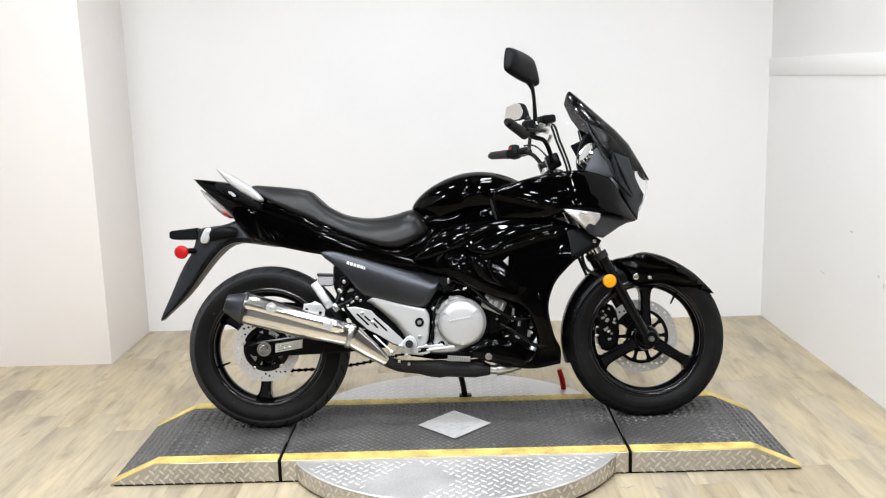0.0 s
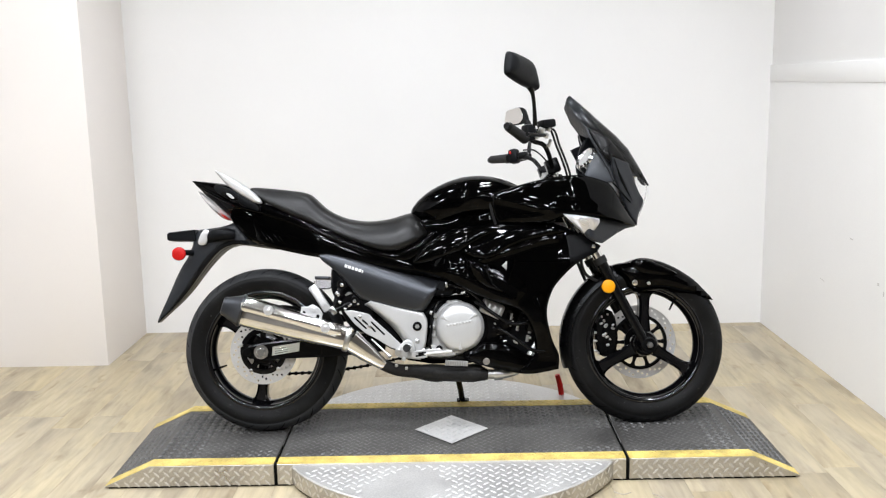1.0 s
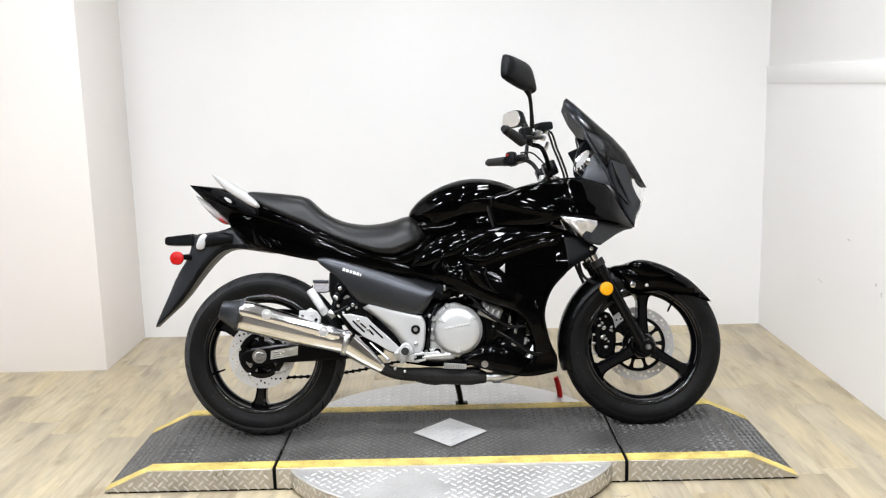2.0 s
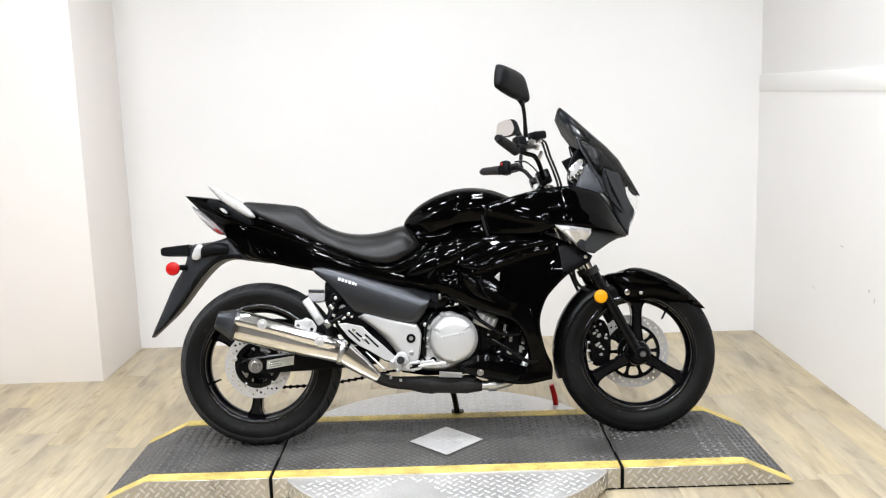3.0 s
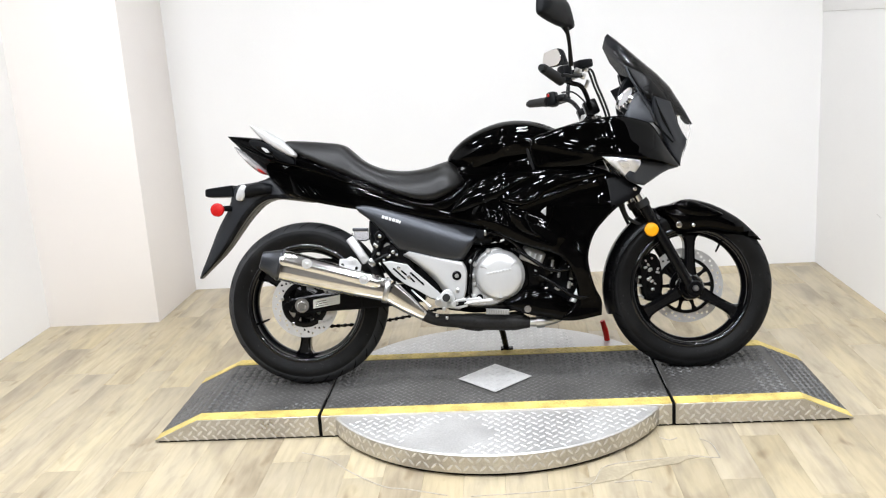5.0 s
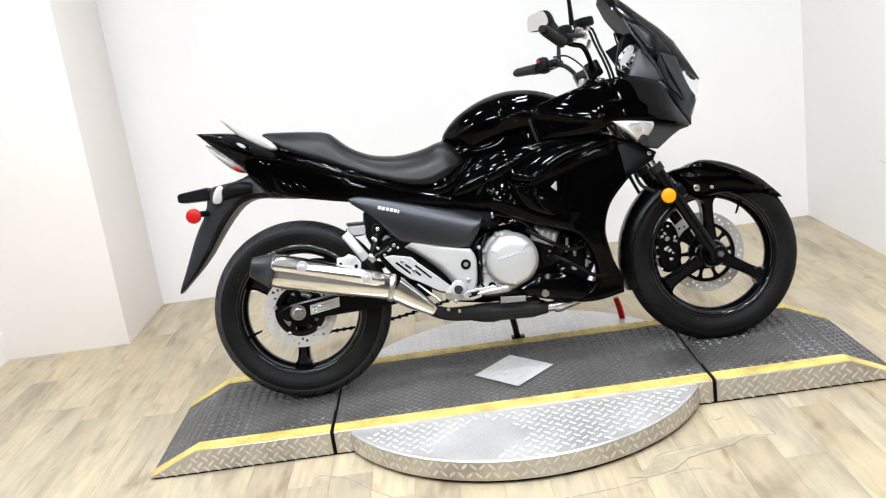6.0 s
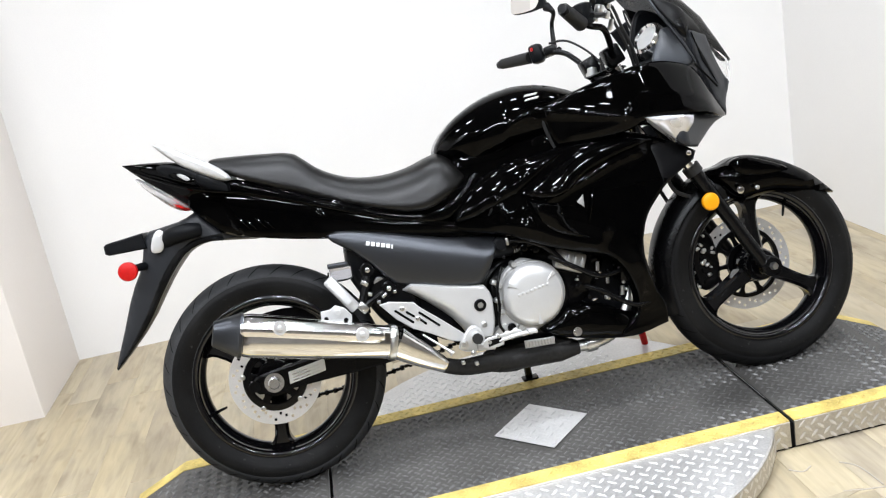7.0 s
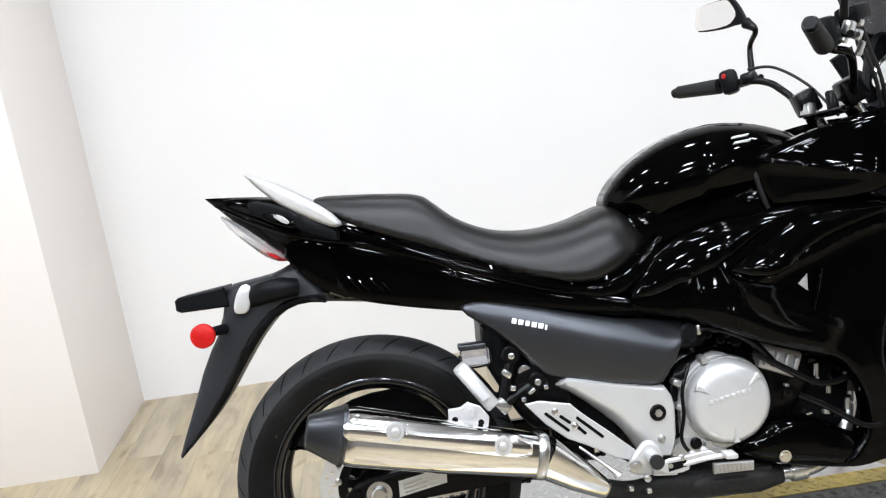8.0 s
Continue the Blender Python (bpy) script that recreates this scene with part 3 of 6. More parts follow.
for i in range(150):
    for j in (0, 1):
        a = 2 * math.pi * (i + 0.5 * j) / 150
        nrm = Vector((math.cos(a), math.sin(a), 0))
        t = Vector((-math.sin(a), math.cos(a), 0))
        c = Vector((MID_X, MID_Y, 0.03 + 0.027 * j)) + nrm * (RADIUS + 0.0014)
        if NEAR - 0.02 < c.y < FAR + 0.02:
            continue
        u = (t + Vector((0, 0, 1)) * (1 if (i + j) % 2 else -1)).normalized()
        rim.append((c, u, nrm.cross(u), nrm))
tagged(part("disc_tread", tread(bright), TREADBRIGHT, turntable, "bright raised tread lozenges"), kind="stuff")
tagged(part("rim_tread", tread(rim, 0.0018), SKIRTTREAD, turntable, "raised tread lozenges of the rim"), kind="stuff")
diamond_plate = part("diamond_plate", moved(slab([(-0.137, 0), (0, -0.141), (0.137, 0), (0, 0.141)], 0, 0.003, soft=0.001, turns=0), Matrix.Translation((MID_X, MID_Y - 0.008, DECK_TOP + 0.0032)) @ pose(0, 0, 0, 90, 0, 0)),
                     GEMPLATE, turntable, "bright diamond-shaped tread plate")
gem = tread_grid((MID_X - 0.145, MID_Y - 0.155, DECK_TOP + 0.0064), (1, 0, 0), (0, 1, 0), 10, 10, P, lambda c: abs(c.x - MID_X) / 0.125 + abs(c.y - MID_Y + 0.008) / 0.13 < 0.97)
tagged(part("diamond_tread", tread(gem), TREADBRIGHT, diamond_plate), kind="stuff")

# ---- torn and patched vinyl in front of the disc ----
tear = thing("floor_tear", "pale torn patch in the vinyl plank floor beside the turntable", "floor damage", pose(0, 0, 0))
patch = slab([(0.93, -0.7), (1.0, -0.664), (1.02, -0.612), (1.1, -0.6), (1.16, -0.589), (1.245, -0.556), (1.32, -0.548), (1.35, -0.556), (1.29, -0.575), (1.26, -0.6), (1.17, -0.622), (1.12, -0.64), (1.07, -0.69), (0.99, -0.715)], -0.0018, 0.0, soft=0.0008, turns=0)
part("patch", moved(patch, Matrix(((1, 0, 0, 0), (0, 0, 1, 0), (0, -1, 0, 0.0004), (0, 0, 0, 1)))), PATCH, tear)
for pts in ([(0.045, -0.439, 0.001), (0.141, -0.49, 0.001), (0.236, -0.594, 0.001), (0.35, -0.692, 0.001), (0.425, -0.714, 0.001), (0.549, -0.76, 0.001)], [(0.62, -0.769, 0.001), (0.831, -0.753, 0.001), (0.975, -0.718, 0.001), (1.022, -0.619, 0.001), (1.087, -0.583, 0.001), (1.238, -0.561, 0.001)], [(1.3, -0.548, 0.001), (1.35, -0.562, 0.001), (1.395, -0.57, 0.001)], [(1.36, -0.43, 0.001), (1.39, -0.47, 0.001), (1.395, -0.56, 0.001)], [(1.235, -0.41, 0.001), (1.262, -0.432, 0.001), (1.29, -0.418, 0.001)], [(1.05, -0.71, 0.001), (1.12, -0.7, 0.001), (1.16, -0.715, 0.001)]):
    part("crack", tube(pts, 0.002, 6, 5), CRACK, tear)


# ---- the motorcycle, built upright along x and leaned over on its side stand ----
bike = thing("motorcycle", "glossy black sport-touring motorcycle leaning on its side stand", "motorcycle", pose(0, 0, DECK_TOP + 0.002, -12, 0, 1.2))
REAR, FRONT_AXLE = (0.006, 0.302), (1.432, 0.293)


def both(name, geo, mat, label="", parent=bike):
    part(name, geo, mat, parent, label)
    return part(name, mirrored(geo), mat, parent, label)


def bolt(x, y, z, r, mat=None, parent=bike, name="bolt"):
    """A small domed bolt head that faces the near side."""
    return part(name, lathe([(0.0002, y - 0.006), (r * 0.5, y - 0.006), (r * 0.6, y - 0.003), (r, y - 0.002), (r, y + 0.004), (0.0002, y + 0.004)], x, 0, z, 20), mat or STEEL, parent)


def tyre_profile(R, bead, w):
    """The section of a tyre as (radius, along)."""
    pts = [(bead - 0.006, w * 0.78), (bead + 0.006, w * 0.86), (bead + (R - bead) * 0.25, w * 0.98), (bead + (R - bead) * 0.42, w * 1.0)]
    for k in range(0, 9):
        a = radians(72 - k * 18)
        pts.append((R - (R - bead) * 0.5 * (1 - math.cos(a)) / (1 - math.cos(radians(72))), w * math.sin(a) / math.sin(radians(72))))
    pts += [(bead + (R - bead) * 0.42, -w * 1.0), (bead + (R - bead) * 0.25, -w * 0.98), (bead + 0.006, -w * 0.86), (bead - 0.006, -w * 0.78)]
    return pts


def crown_line(R, bead, w, n=11):
    """The crown of a tyre as (radius, along), from shoulder to shoulder."""
    out = []
    for k in range(n):
        a = radians(62 - k * 124 / (n - 1))
        out.append((R - (R - bead) * 0.5 * (1 - math.cos(a)) / (1 - math.cos(radians(72))), w * math.sin(a) / math.sin(radians(72))))
    return out


def tread_grooves(R, bead, w, n, cx, cz):
    """Thin slanted slivers on the crown; their black stands in for the shade of grooves."""
    verts, faces = [], []
    for i in range(n):
        for side in (-1, 1):
            a0 = 2 * math.pi * (i + (0.5 if side > 0 else 0)) / n
            b = len(verts)
            for k in range(7):
                t = k / 6
                c = radians(10 + 50 * t)
                along = side * w * math.sin(c) / math.sin(radians(72))
                r = R - (R - bead) * 0.5 * (1 - math.cos(c)) / (1 - math.cos(radians(72))) + 0.0014
                for e in (-1, 1):
                    a = a0 + t * 0.16 + e * 0.008 * (1 - abs(2 * t - 1) ** 3)
                    verts.append((cx + r * math.cos(a), along, cz + r * math.sin(a)))
            for k in range(6):
                faces.append((b + 2 * k, b + 2 * k + 1, b + 2 * k + 3, b + 2 * k + 2))
    return verts, faces


def brake_disc(cx, cz, y, r0, r1, n=90):
    """A brake ring drilled in a repeating pattern, with real holes."""
    rs = [r0, r0 + (r1 - r0) * 0.2, r0 + (r1 - r0) * 0.4, r0 + (r1 - r0) * 0.6, r0 + (r1 - r0) * 0.8, r1]
    verts, faces = [], []
    for s in (-0.0022, 0.0022):
        for i in range(n):
            a = 2 * math.pi * i / n
            for r in rs:
                verts.append((cx + r * math.cos(a), y + s, cz + r * math.sin(a)))
    k, half = len(rs), n * len(rs)
    hole = lambda i, j: (i % n) % 6 in (0, 2, 4) and j == {0: 1, 2: 2, 4: 3}[(i % n) % 6]
    for i in range(n):
        m = (i + 1) % n
        for j in range(k - 1):
            q = (i * k + j, m * k + j, m * k + j + 1, i * k + j + 1)
            if hole(i, j):
                for a, b in zip(q, q[1:] + q[:1]):
                    faces.append((a, b, b + half, a + half))
            else:
                faces += [q, tuple(v + half for v in reversed(q))]
        for j in (0, k - 1):
            faces.append((i * k + j, m * k + j, m * k + j + half, i * k + j + half))
    return verts, faces


def wheel(name, centre, R, w, angles, label, tread_rubber):
    """Cast three-spoke wheel with its tyre."""
    cx, cz = centre
    rim_w = w * 0.72
    lip = 0.225
    bead = [(lip - 0.009 + 0.0125 * math.cos(radians(d)), rim_w - 0.005 + 0.0125 * math.sin(radians(d))) for d in range(0, 181, 20)]
    well = [(lip - 0.022, rim_w * 0.62), (lip - 0.03, rim_w * 0.4), (lip - 0.034, rim_w * 0.2)]
    half = bead + well
    rim = lathe(half + [(lip - 0.035, 0)] + [(r, -y) for r, y in reversed(half)] + [(lip - 0.008, -rim_w * 0.6), (lip - 0.008, rim_w * 0.6)], cx, 0, cz, 96)
    hub = part(name, rim, RIMBLACK, bike, label, 60)
    tyre = part("tyre", lathe(tyre_profile(R, lip, w), cx, 0, cz, 128), RUBBER, hub, "black rubber road tyre", 60)
    crown = crown_line(R, lip, w)
    band = [(r + 0.0006, y) for r, y in crown] + [(r - 0.004, y * 0.98) for r, y in reversed(crown)]
    part("tread_band", lathe(band, cx, 0, cz, 128), tread_rubber, hub, "tread band of the tyre", 60)
    part("tread_groove", tread_grooves(R, lip, w, 30, cx, cz), BLACKGAP, hub, "dark slanted slivers in place of shaded tread grooves")["kind"] = "stuff"
    part("hub", lathe([(0.012, -0.06), (0.038, -0.06), (0.045, -0.05), (0.05, -0.02), (0.05, 0.02), (0.045, 0.05), (0.038, 0.06), (0.012, 0.06)], cx, 0, cz, 40), RIMBLACK, hub)
    for a in angles:
        t = Matrix.Translation((cx, 0, cz)) @ pose(0, 0, 0, 0, -a, 0)
        sp = slab([(0.03, -0.026), (0.1, -0.019), (0.16, -0.0185), (0.185, -0.026), (0.197, -0.05), (0.197, 0.05), (0.185, 0.026), (0.16, 0.0185), (0.1, 0.019), (0.03, 0.026)], -0.026, 0.026, soft=0.008, turns=1)
        part("spoke", moved(sp, t), RIMBLACK, hub)
        groove = slab([(0.06, -0.007), (0.15, -0.006), (0.15, 0.006), (0.06, 0.007)], -0.0268, -0.02, soft=0.0008, turns=1)
        part("spoke_rib", moved(groove, t), RIMBLACK, hub)
    return hub


rear_wheel = wheel("rear_wheel", REAR, 0.304, 0.068, (-97, 23, 143), "gloss black three-spoke rear wheel rim", TREAD)
front_wheel = wheel("front_wheel", FRONT_AXLE, 0.301, 0.053, (88, 208, 328), "gloss black three-spoke front wheel rim", DARKRUBBER)
for hub, (cx, cz), a in ((rear_wheel, REAR, 200), (front_wheel, FRONT_AXLE, 52)):
    c, s = math.cos(radians(a)), math.sin(radians(a))
    part("valve_stem", tube([(cx + 0.192 * c, -0.005, cz + 0.192 * s), (cx + 0.172 * c, -0.02, cz + 0.172 * s), (cx + 0.158 * c, -0.03, cz + 0.158 * s)], [0.0045, 0.004, 0.003], 8), BLACKMETAL, hub)
# rear brake disc on the near side, front one on the far side
part("brake_disc", brake_disc(*REAR, -0.078, 0.083, 0.123), BRACE, rear_wheel, "drilled steel brake disc")
part("disc_carrier", lathe([(0.066, -0.075), (0.068, -0.082), (0.084, -0.082), (0.088, -0.079), (0.088, -0.073), (0.07, -0.07)], REAR[0], 0, REAR[1], 48), BLACKMETAL, rear_wheel, "black carrier ring of the brake disc")
part("carrier_hub", lathe([(0.02, -0.06), (0.02, -0.08), (0.046, -0.08), (0.05, -0.076), (0.05, -0.06)], REAR[0], 0, REAR[1], 40), BLACKMETAL, rear_wheel)
for k in range(5):
    t = Matrix.Translation((REAR[0], 0, REAR[1])) @ pose(0, 0, 0, 0, -(72 * k + 20), 0)
    part("carrier_arm", moved(slab([(0.044, -0.013), (0.06, -0.009), (0.074, -0.015), (0.074, 0.015), (0.06, 0.009), (0.044, 0.013)], -0.081, -0.07, soft=0.002), t), BLACKMETAL, rear_wheel)
for k in range(5):
    a = radians(72 * k + 20)
    bolt(REAR[0] + 0.086 * math.cos(a), -0.081, REAR[1] + 0.086 * math.sin(a), 0.007, STEEL, rear_wheel, "disc_bolt")
part("brake_disc", brake_disc(*FRONT_AXLE, 0.062, 0.104, 0.141), BRACE, front_wheel, "drilled steel brake disc")
ring = [(0.04, 0.055), (0.06, 0.05), (0.06, 0.066), (0.04, 0.066)]
part("disc_carrier", lathe(ring, FRONT_AXLE[0], 0, FRONT_AXLE[1], 40), BLACKMETAL, front_wheel)
part("carrier_ring", lathe([(0.094, 0.054), (0.106, 0.054), (0.106, 0.067), (0.094, 0.067)], FRONT_AXLE[0], 0, FRONT_AXLE[1], 48), BLACKMETAL, front_wheel)
for k in range(10):
    a = radians(36 * k)
    t = Matrix.Translation((FRONT_AXLE[0], 0, FRONT_AXLE[1])) @ pose(0, 0, 0, 0, -36 * k, 0)
    part("disc_arm", moved(slab([(0.05, -0.011), (0.07, -0.006), (0.085, -0.006), (0.1, -0.014), (0.1, 0.014), (0.085, 0.006), (0.07, 0.006), (0.05, 0.011)], 0.055, 0.065, soft=0.002), t), BLACKMETAL, front_wheel)

# ---- chain drive on the far side ----
teeth = [(0.1 + 0.007 * (k % 2), k) for k in range(80)]
sprocket = slab([(REAR[0] + r * math.cos(math.pi * k / 40), REAR[1] + r * math.sin(math.pi * k / 40)) for r, k in teeth], 0.078, 0.084, soft=0.001, turns=0)
part("chain_guard", slab([(-0.14, 0.4), (-0.06, 0.452), (0.03, 0.468), (0.12, 0.458), (0.3, 0.425), (0.3, 0.385), (-0.14, 0.37)], 0.098, 0.108, soft=0.003, turns=1), SATIN, bike, "black chain guard")
part("rear_sprocket", sprocket, STEEL, bike, "steel rear sprocket")
links = []
for z0, z1 in ((REAR[1] + 0.102, 0.345), (REAR[1] - 0.102, 0.262)):
    for k in range(44):
        if z0 > 0.3 and k > 8:
            break
        t = (k + 0.5) / 44
        x, z = REAR[0] + (0.56 - REAR[0]) * t, z0 + (z1 - z0) * t - (0.02 * math.sin(math.pi * t) if z0 < 0.3 else 0)
        links.append(box(x, 0.081, z, 0.0125, 0.02 if k % 2 else 0.014, 0.014 if k % 2 else 0.009, 0.003))
tagged(part("drive_chain", joined(*links), BLACKMETAL, bike, "dark oily roller chain"), kind="stuff")

# ---- swing arm, axles, exhaust ----
arm = slab([(-0.052, 0.322), (0.0, 0.333), (0.12, 0.345), (0.25, 0.35), (0.45, 0.345), (0.45, 0.29), (0.25, 0.278), (0.12, 0.276), (0.0, 0.272), (-0.052, 0.28)], -0.128, -0.098, soft=0.006, turns=1)
swing = part("swing_arm", arm, BLACKMETAL, bike, "black swing arm")
part("swing_arm", mirrored(arm), BLACKMETAL, bike)
part("swing_sticker", slab([(0.045, 0.288), (0.047, 0.32), (0.146, 0.334), (0.144, 0.302)], -0.1305, -0.126, soft=0.001, turns=0), LABEL, swing, "silver warning sticker with fine print")
for k in range(3):
    part("print_bar", slab([(0.056, 0.294 + 0.008 * k), (0.056, 0.297 + 0.008 * k), (0.13, 0.308 + 0.008 * k), (0.13, 0.305 + 0.008 * k)], -0.1312, -0.1302, soft=0.0003, turns=0), STEEL, swing)
part("swing_crossbar", box(0.42, 0, 0.32, 0.07, 0.22, 0.06, 0.01), BLACKMETAL, bike)
axle = part("rear_axle", lathe([(0.0002, -0.148), (0.013, -0.148), (0.016, -0.145), (0.016, -0.136), (0.026, -0.136), (0.026, -0.128), (0.0002, -0.128)], REAR[0], 0, REAR[1], 6 * 4), STEEL, bike, "bright axle nut and washer")
part("chain_adjuster", slab([(-0.062, 0.29), (-0.03, 0.284), (-0.03, 0.32), (-0.062, 0.314)], -0.134, -0.126, soft=0.002), BLACKMETAL, bike)


def along(p0, p1, sections, n=28, flat=1.0):
    """A tapered shell along a line: sections are (share of the way, half height, half depth)."""
    p0, p1 = Vector(p0), Vector(p1)
    way = (p1 - p0).normalized()
    up = (Vector((0, 0, 1)) - way * way.z).normalized()
    out = way.cross(up)
    verts, faces = [], []
    for t, h, w in sections:
        for k in range(n):
            a = 2 * math.pi * k / n
            c, s = math.cos(a), math.sin(a)
            q = 0.72
            verts.append(tuple(p0 + (p1 - p0) * t + up * (h * math.copysign(abs(s) ** q, s)) + out * (w * math.copysign(abs(c) ** q, c))))
    m = len(sections)
    for i in range(m - 1):
        for k in range(n):
            j = (k + 1) % n
            faces.append((i * n + k, i * n + j, (i + 1) * n + j, (i + 1) * n + k))
    faces += [tuple(range(n)), tuple((m - 1) * n + k for k in reversed(range(n)))]
    return verts, faces


muffler = part("muffler", along((-0.037, -0.25, 0.458), (0.326, -0.205, 0.347), [(0, 0.05, 0.046), (0.02, 0.053, 0.05), (0.06, 0.055, 0.052), (0.5, 0.051, 0.05), (0.97, 0.042, 0.043), (1.0, 0.038, 0.04)]), CHROME, bike, "polished steel muffler with a long seam")
part("end_cap", along((-0.103, -0.258, 0.478), (-0.034, -0.25, 0.457), [(0, 0.027, 0.026), (0.03, 0.031, 0.03), (0.25, 0.037, 0.036), (0.85, 0.054, 0.051), (0.88, 0.057, 0.053), (0.98, 0.057, 0.053), (1.0, 0.054, 0.05)]), GREY, muffler, "dark tapered muffler end cap")
part("clamp_band", along((0.317, -0.206, 0.35), (0.335, -0.204, 0.345), [(0, 0.044, 0.045), (0.2, 0.046, 0.047), (0.8, 0.046, 0.047), (1.0, 0.044, 0.045)]), STEEL, muffler)
part("cone", along((0.333, -0.204, 0.345), (0.452, -0.172, 0.248), [(0, 0.043, 0.042), (0.5, 0.034, 0.033), (0.95, 0.021, 0.021), (1, 0.018, 0.018)]), CHROME, muffler, "polished tapering exhaust cone")
guard = panel([(-0.025, 0.5), (0.05, 0.481), (0.2, 0.433), (0.314, 0.397), (0.308, 0.353), (0.2, 0.383), (0.05, 0.428), (-0.035, 0.452)], lambda x, z: 0.285 - 0.13 * x + 0.014 * (1 - ((z - 0.476 + 0.296 * (x + 0.03)) / 0.027) ** 2), 0.003, 0.006, 0.012, turns=1, slant=-17.0, cell=0.01)
part("heat_guard", guard, CHROME, muffler, "polished heat shield")
for x, y, z in ((0.062, -0.294, 0.458), (0.256, -0.269, 0.393)):
    part("guard_cup", lathe([(0.0002, 0.0), (0.009, 0.0), (0.010, -0.002), (0.016, -0.002), (0.018, 0.002), (0.018, 0.009), (0.0002, 0.009)], x, y, z, 28), SILVER, muffler)
    bolt(x, y - 0.001, z, 0.009, SILVER, muffler, "guard_bolt")
hanger = slab([(0.163, 0.437), (0.166, 0.466), (0.19, 0.466), (0.205, 0.474), (0.228, 0.462), (0.242, 0.44), (0.236, 0.414), (0.2, 0.425)], -0.218, -0.206, soft=0.002, turns=0)
bracket = part("hanger", hanger, SILVER, muffler, "silver muffler hanger bracket")
for x, z in ((0.176, 0.445), (0.225, 0.432)):
    part("hanger_slot", disc(0.006, -0.2195, -0.215, x, z, 0.001, 16), BLACKGAP, muffler)
bolt(0.208, -0.219, 0.455, 0.014, SILVER, muffler, "hanger_bolt")
pipe = part("exhaust_pipe", tube([(0.445, -0.17, 0.252), (0.5, -0.15, 0.228), (0.58, -0.13, 0.218), (0.72, -0.11, 0.205), (0.82, -0.1, 0.2)], [0.02, 0.022, 0.026, 0.027, 0.025], 14), DARKPIPE, bike, "dull black exhaust pipe under the engine")
part("collector", along((0.56, -0.1, 0.212), (0.83, -0.09, 0.198), [(0, 0.018, 0.03), (0.15, 0.028, 0.05), (0.8, 0.03, 0.055), (1, 0.02, 0.04)]), DARKPIPE, pipe)
part("muffler_box", panel([(0.575, 0.224), (0.6, 0.236), (0.727, 0.226), (0.8, 0.234), (0.82, 0.222), (0.771, 0.201), (0.66, 0.174), (0.6, 0.182), (0.575, 0.196)], 0.12, 0.02, 0.02, 0.1, turns=1), DARKPIPE, pipe, "dull black exhaust box under the engine")
part("header_pipe", tube([(0.82, -0.1, 0.2), (0.9, -0.1, 0.2), (0.97, -0.08, 0.23), (1.02, -0.06, 0.33), (0.98, -0.05, 0.42)], 0.017, 12), STEEL, pipe, "bright bent header pipe")
part("pipe_clamp", tube([(0.855, -0.1, 0.199), (0.885, -0.1, 0.2)], 0.024, 16), STEEL, pipe)
for x in (0.452, 0.5, 0.535):
    part("pipe_bolt", box(x, -0.185, 0.262 - (x - 0.45) * 0.3, 0.01, 0.016, 0.01, 0.002), STEEL, pipe)

# ---- frame and engine ----
part("frame", body([(0.36, 0.66), (0.52, 0.7), (0.9, 0.74), (1.13, 0.93), (1.16, 0.86), (1.02, 0.62), (0.9, 0.52), (0.7, 0.5), (0.55, 0.42), (0.45, 0.3), (0.38, 0.3), (0.36, 0.45)], lambda x, z: 0.085 + 0 * x, 0.05, 0.03, turns=1, cell=0.04), BLACKMETAL, bike, "black steel frame")
part("engine_block", body([(0.5, 0.4), (0.6, 0.48), (0.8, 0.5), (0.9, 0.52), (0.97, 0.44), (0.93, 0.36), (0.86, 0.3), (0.84, 0.24), (0.56, 0.24), (0.48, 0.3)], lambda x, z: 0.105 + 0 * x, 0.08, 0.03, turns=1, cell=0.03), BLACKMETAL, bike, "black engine block")
case = part("crankcase", panel([(0.605, 0.28), (0.61, 0.42), (0.645, 0.466), (0.72, 0.482), (0.79, 0.465), (0.83, 0.42), (0.84, 0.33), (0.8, 0.28), (0.7, 0.262), (0.64, 0.265)], 0.11, 0.018, 0.02, 0.04), BLACKMETAL, bike, "dark crankcase round the engine cover")
part("case_side", panel([(0.626, 0.288), (0.628, 0.37), (0.64, 0.42), (0.665, 0.455), (0.7, 0.474), (0.73, 0.478), (0.77, 0.455), (0.8, 0.4), (0.8, 0.33), (0.772, 0.3), (0.745, 0.278), (0.667, 0.272)], 0.126, 0.01, 0.008, 0.03, turns=1), SILVER, case, "silver painted side of the crankcase")
CX, CZ = 0.73, 0.377
part("clutch_gasket_rim", lathe([(0.05, -0.118), (0.091, -0.118), (0.092, -0.134), (0.09, -0.14), (0.05, -0.14)], CX, 0, CZ, 56), ALLOY, case)
cover = part("clutch_cover", lathe([(0.0002, -0.172), (0.05, -0.1715), (0.07, -0.169), (0.079, -0.164), (0.0855, -0.152), (0.0872, -0.142), (0.0872, -0.125), (0.0002, -0.125)], CX, 0, CZ, 64), SILVER, case, "round silver engine cover with embossed marks")
for a in (38, 148, 270):
    t = Matrix.Translation((CX, 0, CZ)) @ pose(0, 0, 0, 0, -a, 0)
    part("cover_rib", moved(slab([(0.048, 0.0), (0.08, -0.006), (0.08, 0.006)], -0.1735, -0.163, soft=0.001, turns=0), t), SILVER, cover)
for k in range(4):
    a = radians(112 + 42 * k)
    part("case_boss", lathe([(0.0002, -0.15), (0.007, -0.15), (0.0085, -0.146), (0.01, -0.12), (0.0002, -0.12)], CX + 0.096 * math.cos(a), 0, CZ + 0.096 * math.sin(a), 14), ALLOY, case)
